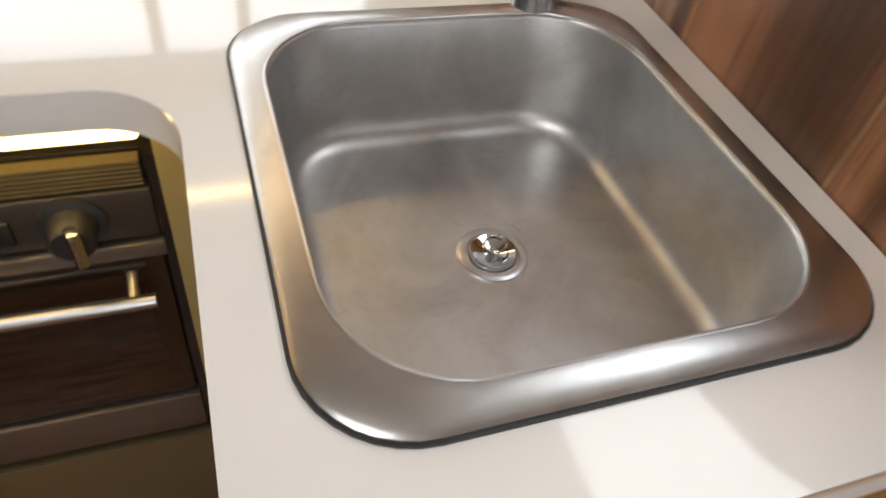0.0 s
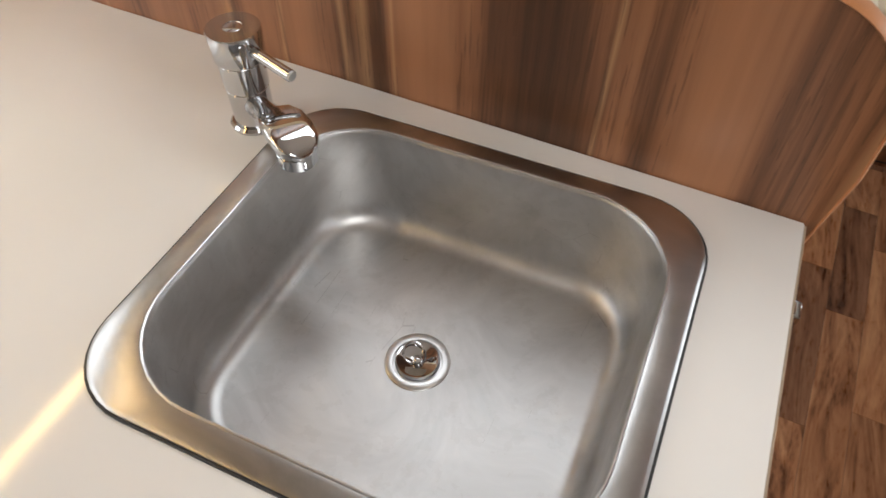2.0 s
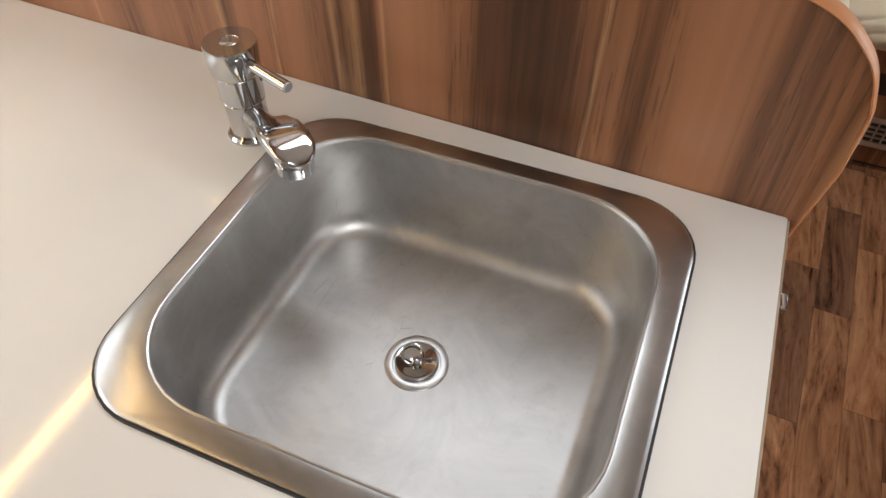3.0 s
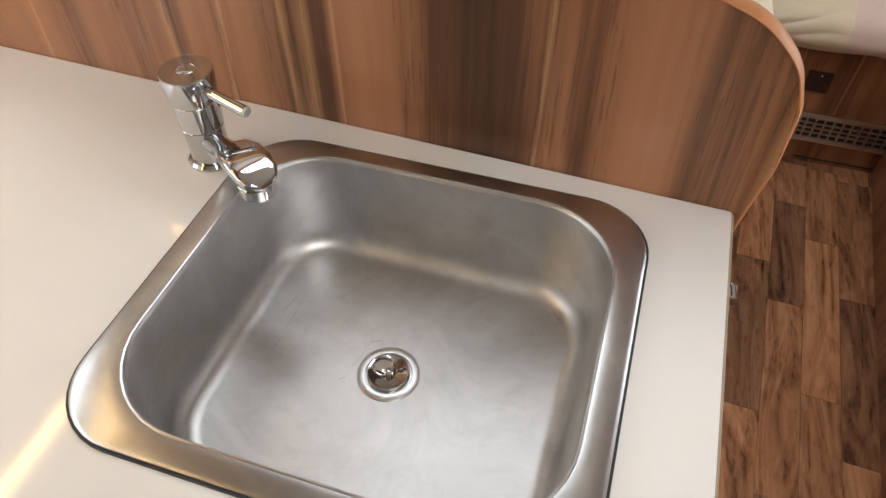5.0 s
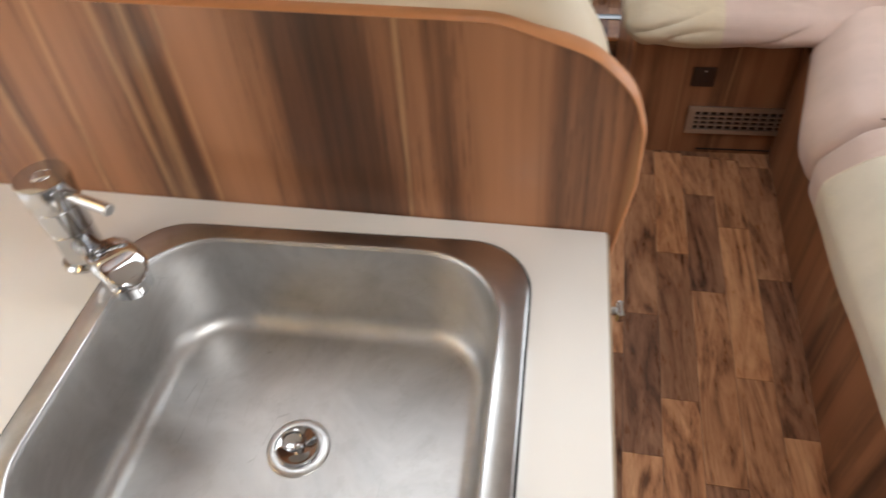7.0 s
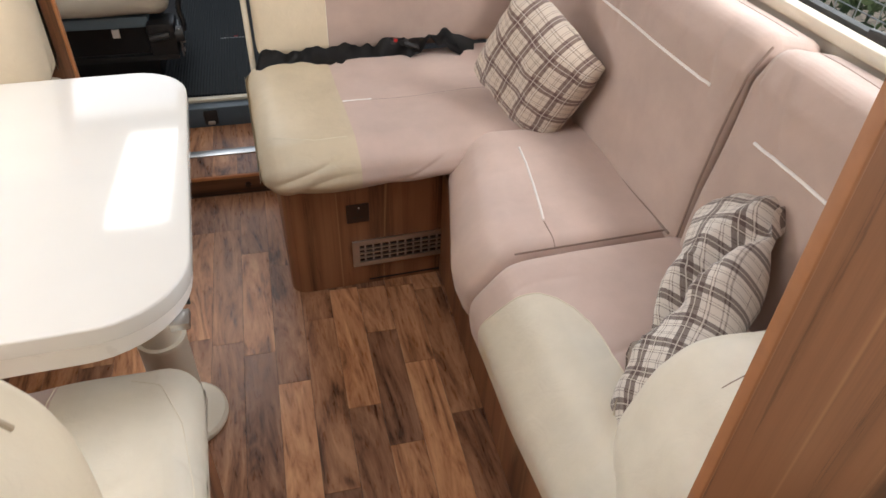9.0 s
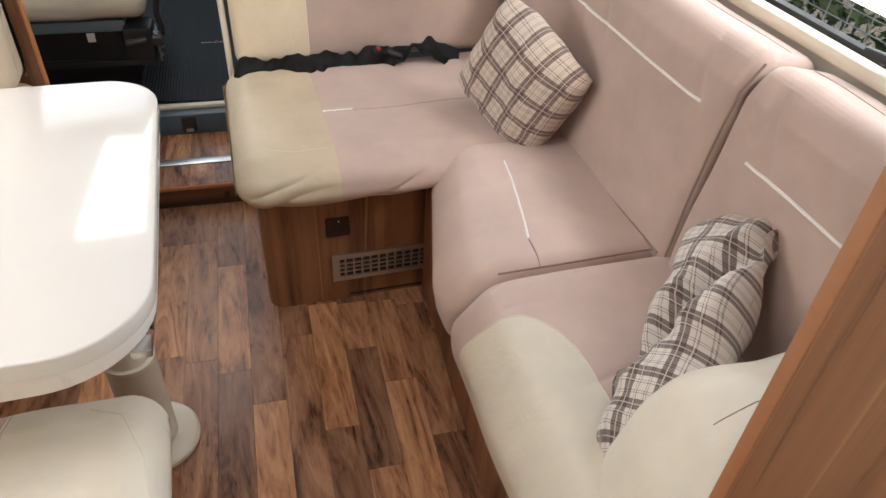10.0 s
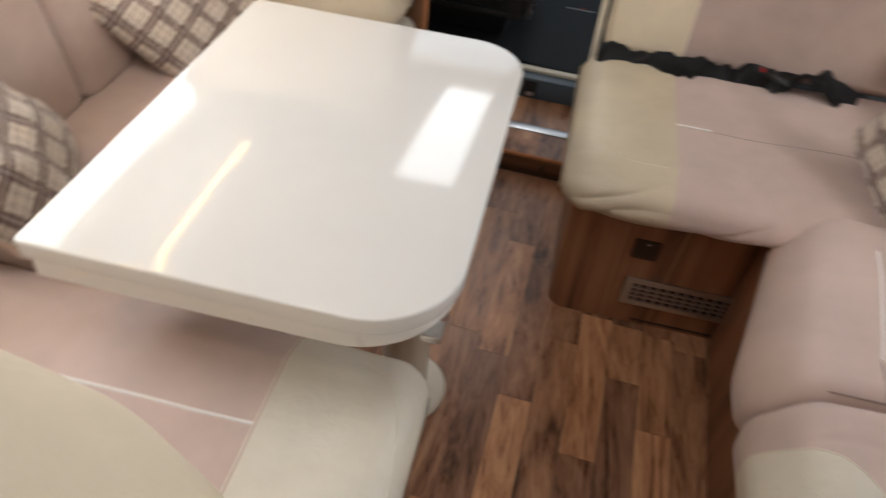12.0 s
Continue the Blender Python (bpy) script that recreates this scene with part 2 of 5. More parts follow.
CHROME = plain("polished_chrome", (0.57, 0.575, 0.59), 0.045, 1.0, grain=0.02, bumps=0)
ALU = plain("brushed_aluminium", (0.62, 0.62, 0.62), 0.33, 1.0, grain=0.05, scale=90)
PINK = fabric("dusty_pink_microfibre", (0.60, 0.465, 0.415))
# the same pink made darker: weaker light on the backs, put into the colour
PINK_DARKENED = fabric("darkened_pink_microfibre", (0.455, 0.342, 0.293), bumps=0.32)
CREAM = leather("cream_leather", (0.67, 0.62, 0.52))
CREAM_SEAT = leather("yellow_cream_leather", (0.62, 0.53, 0.39))
CREAM_BACK = leather("cream_leather_backrest", (0.66, 0.56, 0.415), 0.5)
PIPING = plain("white_piping", (0.85, 0.82, 0.8), 0.5, grain=0.03)
# seam thread, and the painted shade in the sofa's cushion gaps
SEAM_AND_SHADE = plain("dark_seam_thread_and_gap_shade", (0.24, 0.17, 0.14), 0.8)
STITCH = plain("pale_stitching", (0.72, 0.66, 0.54), 0.7)
PLAID_WARM = plaid("brown_check_cloth", 1.35, (0.56, 0.475, 0.395), 1.15)
PLAID_GREY = plaid("grey_check_cloth", 1.1, (0.64, 0.59, 0.54), 0.95)
LINING = fabric("pale_beige_cushion_back", (0.55, 0.43, 0.35))
BLACK = plain("black_plastic", (0.018, 0.018, 0.02), 0.45)
BELT = plain("black_webbing", (0.016, 0.016, 0.018), 0.62, scale=300, bumps=0.3)
RED = plain("red_plastic", (0.45, 0.02, 0.02), 0.4)
BROWN = plain("dark_brown_plastic", (0.035, 0.017, 0.011), 0.38)
MAT = ribbed("ribbed_black_mat", (0.009, 0.013, 0.016))
BLUEGREY = plain("blue_grey_plastic", (0.07, 0.10, 0.13), 0.42, scale=80)
CREAM_PLASTIC = plain("cream_plastic", (0.68, 0.62, 0.51), 0.42, grain=0.03)
WALL = plain("cream_wall_lining", (0.70, 0.65, 0.57), 0.55, grain=0.03, scale=14)
CEILING = plain("off_white_ceiling_board", (0.74, 0.71, 0.66), 0.6, grain=0.02)
OCHRE = plain("ochre_metallic_laminate", (0.42, 0.33, 0.13), 0.35, 0.25, grain=0.05)
OVEN_BLACK = plain("black_enamel", (0.012, 0.011, 0.011), 0.14, coat=0.3, bumps=0)
OVEN_PANEL = plain("dark_grey_oven_panel", (0.075, 0.066, 0.06), 0.3, 0.6)
OVEN_TRIM = plain("satin_grey_trim", (0.24, 0.21, 0.185), 0.34, 0.8)
DARK_GLASS = plain("smoked_oven_glass", (0.02, 0.012, 0.008), 0.05, bumps=0, coat=0.4)
LED = glow("warm_led_strip", (1.0, 0.66, 0.22), 9)
LED_LOCKER = glow("warm_led_strip_lockers", (1.0, 0.62, 0.2), 19)
SPOT = glow("warm_spot_lamp", (1.0, 0.8, 0.5), 12)
PANE = clear_glass("clear_acrylic_pane")
RUBBER = plain("black_rubber_seal", (0.02, 0.02, 0.02), 0.6)
LITTER = plain("leaf_litter_ground", (0.27, 0.235, 0.18), 0.9, grain=0.75, scale=26, bumps=0.6)
GALV = plain("galvanised_wire", (0.55, 0.6, 0.6), 0.4, 0.7)
LEAF = plain("green_leaves", (0.075, 0.12, 0.05), 0.6, grain=0.5, scale=9)


# ---- building tools ----
ORIGIN = {}
SET_OUT = [Matrix.Identity(4)]  # where the group of things being built stands


def set_out(x=0.0, y=0.0, z=0.0, turn=0.0):
    SET_OUT[0] = pose(x, y, z, 0, 0, turn)


def put(bm, name, material, at=(0, 0, 0), smooth=True):
    """A mesh object from a bmesh given in world metres, with its origin at a place."""
    bmesh.ops.translate(bm, verts=bm.verts, vec=-Vector(at))
    me = bpy.data.meshes.new(name)
    bm.to_mesh(me)
    bm.free()
    for mm in material if isinstance(material, (list, tuple)) else [material]:
        me.materials.append(mm)
    if smooth:
        me.polygons.foreach_set("use_smooth", [True] * len(me.polygons))
        me.set_sharp_from_angle(angle=radians(38))
    ob = new(name, me)
    ob.location = at
    return ob


def thing(name, at, label, category, group="", kind=""):
    ob = tagged(new(name), label, category, group, kind)
    ob.matrix_world = SET_OUT[0] @ Matrix.Translation(at)
    ob.empty_display_size = 0.05
    ORIGIN[ob.name] = Vector(at)
    return ob


def part(name, bm, material, parent, label="", smooth=True):
    o = ORIGIN[parent.name]
    ob = put(bm, name, material, o, smooth)
    ob.location = (0, 0, 0)
    ob.parent = parent
    ORIGIN[ob.name] = o
    return tagged(ob, label) if label else ob


def solo(name, bm, material, at, label="", category="", group="", kind="", smooth=True):
    ob = tagged(put(bm, name, material, at, smooth), label, category, group, kind)
    ob.matrix_world = SET_OUT[0] @ Matrix.Translation(at)
    ORIGIN[ob.name] = Vector(at)
    return ob


def box(x0, x1, y0, y1, z0, z1, bevel=0.0, seg=2, bm=None):
    bm2 = bmesh.new()
    bmesh.ops.create_cube(bm2, size=1, matrix=Matrix.Translation(((x0 + x1) / 2, (y0 + y1) / 2, (z0 + z1) / 2)) @ Matrix.Diagonal((x1 - x0, y1 - y0, z1 - z0, 1)))
    if bevel:
        bmesh.ops.bevel(bm2, geom=bm2.edges[:], offset=bevel, segments=seg, affect="EDGES", profile=0.5)
    return join(bm, bm2)


def join(bm, other):
    if bm is None:
        return other
    me = bpy.data.meshes.new("tmp")
    other.to_mesh(me)
    other.free()
    bm.from_mesh(me)
    bpy.data.meshes.remove(me)
    return bm


def move(bm, m):
    bmesh.ops.transform(bm, matrix=m, verts=bm.verts)
    return bm


def rod(a, b, r0, r1=None, seg=20, bm=None, caps=True):
    a, b = Vector(a), Vector(b)
    bm2 = bmesh.new()
    bmesh.ops.create_cone(bm2, cap_ends=caps, segments=seg, radius1=r0, radius2=r0 if r1 is None else r1, depth=(b - a).length)
    move(bm2, Matrix.Translation((a + b) / 2) @ (b - a).to_track_quat("Z", "Y").to_matrix().to_4x4())
    return join(bm, bm2)


def lathe(profile, at, seg=40, axis=None):
    """Turned solid: rows of (radius, height) about a vertical axis."""
    bm = bmesh.new()
    rings = [[bm.verts.new((r * math.cos(2 * math.pi * k / seg), r * math.sin(2 * math.pi * k / seg), z)) for k in range(seg)] for r, z in profile]
    for a, b in zip(rings, rings[1:]):
        for k in range(seg):
            bm.faces.new((a[k], a[(k + 1) % seg], b[(k + 1) % seg], b[k]))
    bm.faces.new(rings[-1])
    bm.faces.new(rings[0][::-1])
    m = Matrix.Translation(at)
    if axis is not None:
        m = m @ Vector(axis).to_track_quat("Z", "Y").to_matrix().to_4x4()
    return move(bm, m)


def fillet(pts, radii, seg=6):
    """A closed outline with its corners rounded."""
    out, n = [], len(pts)
    for i, p in enumerate(pts):
        r = radii[i] if isinstance(radii, (list, tuple)) else radii
        p, a, b = Vector(p), Vector(pts[i - 1]), Vector(pts[(i + 1) % n])
        if r <= 0:
            out.append(p)
            continue
        u, w = (a - p).normalized(), (b - p).normalized()
        half = math.acos(max(-1, min(1, u.dot(w)))) / 2
        d = min(r / math.tan(half), (a - p).length * 0.49, (b - p).length * 0.49)
        rr = d * math.tan(half)
        c = p + (u + w).normalized() * (rr / math.sin(half))
        s, e = p + u * d - c, p + w * d - c
        ang = math.atan2(s.x * e.y - s.y * e.x, s.dot(e))
        for k in range(seg + 1):
            t = ang * k / seg
            out.append(c + Vector((s.x * math.cos(t) - s.y * math.sin(t), s.x * math.sin(t) + s.y * math.cos(t))))
    return out


def outline_prism(outline, z0, z1, holes=(), bevel=0.0):
    """A board with a plan outline (and holes) between two heights."""
    bm = bmesh.new()
    edges = []
    for loop in (outline, *holes):
        vs = [bm.verts.new((p[0], p[1], z1)) for p in loop]
        edges += [bm.edges.new((vs[i], vs[(i + 1) % len(vs)])) for i in range(len(vs))]
    if holes:
        bmesh.ops.triangle_fill(bm, use_beauty=True, edges=edges)
    else:
        bm.faces.new(vs)
    res = bmesh.ops.extrude_face_region(bm, geom=bm.faces[:])
    down = [g for g in res["geom"] if isinstance(g, bmesh.types.BMVert)]
    bmesh.ops.translate(bm, verts=down, vec=(0, 0, z0 - z1))
    bmesh.ops.recalc_face_normals(bm, faces=bm.faces[:])
    if bevel:
        rim = [e for e in bm.edges if len(e.link_faces) == 2 and e.calc_face_angle(0) > 1.2 and abs(e.verts[0].co.z - e.verts[1].co.z) < 1e-5]
        bmesh.ops.bevel(bm, geom=rim, offset=bevel, segments=3, affect="EDGES", profile=0.5)
    return bm


def soft_extrude(profile, s0, s1, r0=0.03, r1=None, step=0.03, wobble=0.0, freq=5.0, seed=0.0, end=5):
    """A padded body: profile rows (a, z) run along s from s0 to s1, with rounded ends. Local axes: a -> x, s -> y."""
    r1 = r0 if r1 is None else r1
    dense = []
    for p, q in zip(profile, profile[1:] + profile[:1]):
        p, q = Vector(p), Vector(q)
        k = max(1, round((q - p).length / step))
        dense += [p.lerp(q, i / k) for i in range(k)]
    n = len(dense)
    area = sum(dense[i].x * dense[(i + 1) % n].y - dense[(i + 1) % n].x * dense[i].y for i in range(n))
    sign = 1 if area > 0 else -1
    normals = []
    for i in range(n):
        d = (dense[(i + 1) % n] - dense[i - 1]).normalized()
        normals.append(Vector((-d.y, d.x)) * sign)
    stations = [(s0 + r0 * (1 - math.cos(t)), r0 * (1 - math.sin(t))) for t in [math.pi / 2 * k / end for k in range(end + 1)]]
    mid = max(2, round((s1 - s0 - r0 - r1) / step))
    stations += [(s0 + r0 + (s1 - s0 - r0 - r1) * k / mid, 0.0) for k in range(1, mid)]
    stations += [(s1 - r1 * (1 - math.cos(t)), r1 * (1 - math.sin(t))) for t in [math.pi / 2 * k / end for k in range(end, -1, -1)]]
    bm = bmesh.new()
    rings = []
    for s, inset in stations:
        ring = []
        for p, nn in zip(dense, normals):
            q = p + nn * inset
            co = Vector((q.x, s, q.y))
            if wobble:
                co += Vector((-nn.x, 0, -nn.y)) * wobble * noise.noise(co * freq + Vector((seed, seed * 1.7, 3.1)))
            ring.append(bm.verts.new(co))
        rings.append(ring)
    for a, b in zip(rings, rings[1:]):
        for k in range(n):
            bm.faces.new((a[k], a[(k + 1) % n], b[(k + 1) % n], b[k]))
    bm.faces.new(rings[0])
    bm.faces.new(rings[-1])
    bmesh.ops.recalc_face_normals(bm, faces=bm.faces[:])
    return bm


def turned(bm):
    """The padded body turned so that it runs along x and its profile's first axis is y."""
    return move(bm, Matrix(((0, 1, 0, 0), (1, 0, 0, 0), (0, 0, 1, 0), (0, 0, 0, 1))))


def cut(bm, co, no):
    """Two halves of a mesh at a plane: behind the plane, and before it."""
    far = bm.copy()
    for b, keep in ((bm, "outer"), (far, "inner")):
        bmesh.ops.bisect_plane(b, geom=b.verts[:] + b.edges[:] + b.faces[:], plane_co=co, plane_no=no, clear_outer=keep == "outer", clear_inner=keep == "inner")
        bmesh.ops.recalc_face_normals(b, faces=b.faces[:])
    return bm, far


def cut_region(bm, poly):
    """Splits a mesh by a convex plan outline: the rest, and what lies inside the outline."""
    n = len(poly)
    for i in range(n):
        a, b = Vector(poly[i]), Vector(poly[(i + 1) % n])
        d = (b - a).normalized()
        bmesh.ops.bisect_plane(bm, geom=bm.verts[:] + bm.edges[:] + bm.faces[:], plane_co=(a.x, a.y, 0), plane_no=(d.y, -d.x, 0))
    area = sum(poly[i][0] * poly[(i + 1) % n][1] - poly[(i + 1) % n][0] * poly[i][1] for i in range(n))

    def inside(c):
        for i in range(n):
            a, b = poly[i], poly[(i + 1) % n]
            if ((b[0] - a[0]) * (c.y - a[1]) - (b[1] - a[1]) * (c.x - a[0])) * area < 0:
                return False
        return True

    other = bm.copy()
    bmesh.ops.delete(bm, geom=[f for f in bm.faces if inside(f.calc_center_median())], context="FACES")
    bmesh.ops.delete(other, geom=[f for f in other.faces if not inside(f.calc_center_median())], context="FACES")
    return bm, other


def tube(points, r, seg=8, closed=False, flat=1.0):
    """A cord along points; flat presses it in its second direction."""
    pts = [Vector(p) for p in points]
    bm = bmesh.new()
    rings = []
    up = Vector((0, 0, 1))
    for i, p in enumerate(pts):
        a = pts[i - 1] if (i or closed) else p
        b = pts[(i + 1) % len(pts)] if (i < len(pts) - 1 or closed) else p
        d = (b - a).normalized()
        side = d.cross(up)
        side = side.normalized() if side.length > 0.05 else d.cross(Vector((1, 0, 0))).normalized()
        lift = side.cross(d).normalized()
        rings.append([bm.verts.new(p + side * r * math.cos(2 * math.pi * k / seg) + lift * r * flat * math.sin(2 * math.pi * k / seg)) for k in range(seg)])
    pairs = list(zip(rings, rings[1:])) + ([(rings[-1], rings[0])] if closed else [])
    for a, b in pairs:
        for k in range(seg):
            bm.faces.new((a[k], a[(k + 1) % seg], b[(k + 1) % seg], b[k]))
    if not closed:
        bm.faces.new(rings[0][::-1])
        bm.faces.new(rings[-1])
    bmesh.ops.recalc_face_normals(bm, faces=bm.faces[:])
    return bm


def laid(bm, pts, way, r, lift=0.0, step=0.012, flat=1.0):
    """A cord laid on a mesh: points are dropped on it along a direction."""
    from mathutils.bvhtree import BVHTree
    tree = BVHTree.FromBMesh(bm)
    way = Vector(way).normalized()
    out = []
    for p, q in zip(pts, pts[1:]):
        p, q = Vector(p), Vector(q)
        k = max(1, round((q - p).length / step))
        for i in range(k + (q == Vector(pts[-1]))):
            hit = tree.ray_cast(p.lerp(q, i / k) - way * 0.5, way)
            if hit[0] is not None:
                out.append(hit[0] - way * lift)
    return tube(out, r, 6, flat=flat)


def ring_loft(rings, close_first=False, close_last=False):
    bm = bmesh.new()
    made = [[bm.verts.new(p) for p in ring] for ring in rings]
    n = len(made[0])
    for a, b in zip(made, made[1:]):
        for k in range(n):
            bm.faces.new((a[k], a[(k + 1) % n], b[(k + 1) % n], b[k]))
    if close_last:
        bm.faces.new(made[-1])
    if close_first:
        bm.faces.new(made[0][::-1])
    bmesh.ops.recalc_face_normals(bm, faces=bm.faces[:])
    return bm


def round_rect(cx, cy, hx, hy, r, z, per=10):
    out = []
    for qx, qy, a0 in ((1, 1, 0), (-1, 1, 90), (-1, -1, 180), (1, -1, 270)):
        for k in range(per):
            a = radians(a0 + 90 * k / (per - 1))
            out.append((cx + qx * (hx - r) + r * math.cos(a), cy + qy * (hy - r) + r * math.sin(a), z))
    return out


def creases(bm, spots):
    """Presses soft creases into a padded body: spots of (place, reach, run, depth, fineness, seed)."""
    for at, reach, run, depth, fine, seed in spots:
        at, run = Vector(at), Vector(run).normalized()
        for _ in range(2):
            edges = [e for e in bm.edges if (e.verts[0].co - at).length < reach and (e.verts[1].co - at).length < reach]
            bmesh.ops.subdivide_edges(bm, edges=edges, cuts=1, use_grid_fill=True)
        bm.normal_update()
        for v in bm.verts:
            q = v.co - at
            if q.length < reach:
                fade = (1 - (q.length / reach) ** 2) ** 1.5
                p = (q - run * q.dot(run) * 0.8) * fine + Vector((seed, seed * 2.3, 0))
                line = max(0.0, 1 - 4.5 * abs(noise.noise(p)))
                v.co = v.co + v.normal * fade * depth * (0.7 * noise.noise(p * 0.6 + Vector((5, 5, 5))) - line * line)
    return bm


# ---- structure ----
LEFT, RIGHT, TOP = -1.12, 1.17, 1.98
REAR, STEP_Y = -2.3, 1.955


def wall_x(name, x0, x1, y0, y1, openings, label):
    """A side wall with window openings (y0, y1, z0, z1)."""
    bm, ycur = None, y0
    for a, b, lo, hi in openings:
        bm = box(x0, x1, ycur, a, -0.1, TOP + 0.06, bm=bm)
        bm = box(x0, x1, a, b, -0.1, lo, bm=bm)
        bm = box(x0, x1, a, b, hi, TOP + 0.06, bm=bm)
        ycur = b
    bm = box(x0, x1, ycur, y1, -0.1, TOP + 0.06, bm=bm)
    return solo(name, bm, WALL, (x0, y0, 0), label, "wall", kind="structure", smooth=False)


wall_x("wall_west", LEFT - 0.06, LEFT, REAR, 2.3, [(-1.12, -0.06, 1.09, 1.35), (0.35, 1.88, 0.98, 1.32)], "cream lined side wall with two windows")
wall_x("wall_east", RIGHT, RIGHT + 0.06, REAR, 2.3, [(-0.8, -0.2, 0.96, 1.6), (0.25, 1.61, 0.93, 1.53)], "cream lined side wall behind the sofa")
solo("wall_south", box(LEFT - 0.06, RIGHT + 0.06, REAR - 0.05, REAR, -0.1, TOP + 0.06), WALL, (0, REAR, 0), "plain cream rear wall", "wall", kind="structure", smooth=False)
bm = None
for x0, x1, y0, y1 in ((LEFT - 0.06, RIGHT + 0.06, REAR, -1.26), (LEFT - 0.06, 0.19, -1.26, -0.74), (0.71, RIGHT + 0.06, -1.26, -0.74),
                       (LEFT - 0.06, RIGHT + 0.06, -0.74, 0.26), (LEFT - 0.06, -0.73, 0.26, 0.94), (-0.07, RIGHT + 0.06, 0.26, 0.94), (LEFT - 0.06, RIGHT + 0.06, 0.94, 2.46),
                       (LEFT - 0.06, -0.33, 2.46, 3.94), (0.0, RIGHT + 0.06, 2.46, 3.94), (LEFT - 0.06, RIGHT + 0.06, 3.94, 4.1)):
    bm = box(x0, x1, y0, y1, TOP, TOP + 0.05, bm=bm)
solo("ceiling", bm, CEILING, (0, 0, TOP), "off-white ceiling boards with three roof lights", "ceiling", kind="structure", smooth=False)
# cab shell
bm = box(LEFT - 0.06, LEFT, 2.3, 4.1, -0.1, 0.95)
bm = box(LEFT - 0.06, LEFT, 2.3, 2.5, 0.95, TOP, bm=bm)
bm = box(RIGHT, RIGHT + 0.06, 2.3, 4.1, -0.1, 0.95, bm=bm)
bm = box(RIGHT, RIGHT + 0.06, 2.3, 2.5, 0.95, TOP, bm=bm)
bm = box(LEFT - 0.06, RIGHT + 0.06, 4.1, 4.16, -0.1, 0.95, bm=bm)
bm = box(LEFT - 0.06, RIGHT + 0.06, 4.1, 4.16, 1.75, TOP, bm=bm)
bm = box(LEFT - 0.06, LEFT, 2.5, 4.1, 1.6, TOP, bm=bm)
bm = box(RIGHT, RIGHT + 0.06, 2.5, 4.1, 1.6, TOP, bm=bm)
solo("wall_cab", bm, plain("grey_cab_lining", (0.16, 0.16, 0.165), 0.6), (0, 4.1, 0), "grey plastic cab lining below the glass", "wall", kind="structure", smooth=False)


def window(name, x, side, y0, y1, z0, z1, label, latch_y=None, bars=()):
    """A side window: cream frame inside, black rubber, a clear pane, a black latch."""
    w = thing(name, (x, (y0 + y1) / 2, z0), label, "window", kind="structure")
    s = side
    xi, xo = sorted((x - s * 0.012, x + s * 0.02))
    bm = box(xi, xo, y0 - 0.024, y1 + 0.024, z0 - 0.024, z0 + 0.004, 0.006)
    bm = box(xi, xo, y0 - 0.024, y1 + 0.024, z1 - 0.004, z1 + 0.024, 0.006, bm=bm)
    bm = box(xi, xo, y0 - 0.024, y0 + 0.004, z0 + 0.004, z1 - 0.004, bm=bm)
    bm = box(xi, xo, y1 - 0.004, y1 + 0.024, z0 + 0.004, z1 - 0.004, bm=bm)
    part("window_frame", bm, CREAM_PLASTIC, w, "cream plastic window frame")
    xi, xo = sorted((x + s * 0.024, x + s * 0.044))
    bm = box(xi, xo, y0, y1, z0, z0 + 0.010)
    bm = box(xi, xo, y0, y1, z1 - 0.010, z1, bm=bm)
    bm = box(xi, xo, y0, y0 + 0.010, z0 + 0.010, z1 - 0.010, bm=bm)
    bm = box(xi, xo, y1 - 0.010, y1, z0 + 0.010, z1 - 0.010, bm=bm)
    part("seal", bm, RUBBER, w, "black rubber window seal")
    xi, xo = sorted((x + s * 0.03, x + s * 0.034))
    pane = part("pane", box(xi, xo, y0 + 0.008, y1 - 0.008, z0 + 0.008, z1 - 0.008), PANE, w, "clear acrylic pane", smooth=False)
    pane.visible_shadow = False
    for by in bars:
        part("window_bar", box(*sorted((x + s * 0.004, x + s * 0.022)), by - 0.011, by + 0.011, z0 + 0.003, z1 - 0.003), CREAM_PLASTIC, w)
    if latch_y is not None:
        bm = box(*sorted((x + s * 0.024, x - s * 0.012)), latch_y - 0.02, latch_y + 0.02, z0 + 0.012, z0 + 0.042, 0.006)
        bm = rod((x - s * 0.008, latch_y, z0 + 0.03), (x - s * 0.022, latch_y - 0.002, z0 + 0.034), 0.013, 0.011, bm=bm)
        bm = join(bm, move(box(-0.006, 0.006, -0.012, 0.055, -0.008, 0.008, 0.004), pose(x - s * 0.022, latch_y, z0 + 0.036, 0, 0, 14 * s)))
        part("latch", bm, BLACK, w, "black turning window latch")
    return w


window("window_1", LEFT, -1, -1.12, -0.06, 1.09, 1.35, "closed side window above the worktop", bars=(-0.30, -0.45, -0.80))
window("window_2", LEFT, -1, 0.35, 1.88, 0.98, 1.32, "closed side window beside the dinette")
window("window_3", RIGHT, 1, 0.25, 1.61, 0.93, 1.53, "closed side window above the sofa", latch_y=0.63)

# assumed window, out of view, that lets the rear side fill in
window("window_4", RIGHT, 1, -0.8, -0.2, 0.96, 1.6, "added unseen side window for the fill lamp")

FLOOR_TURN = -2.5
# floor slab under the planks
solo("floor", box(LEFT, RIGHT, REAR, STEP_Y, -0.06, -0.002), JOINT, (0, 0, -0.06), "walnut strip vinyl floor", "floor", kind="structure", smooth=False)
FLOOR = bpy.data.objects["floor"]
set_out(0, -0.075, 0, FLOOR_TURN)
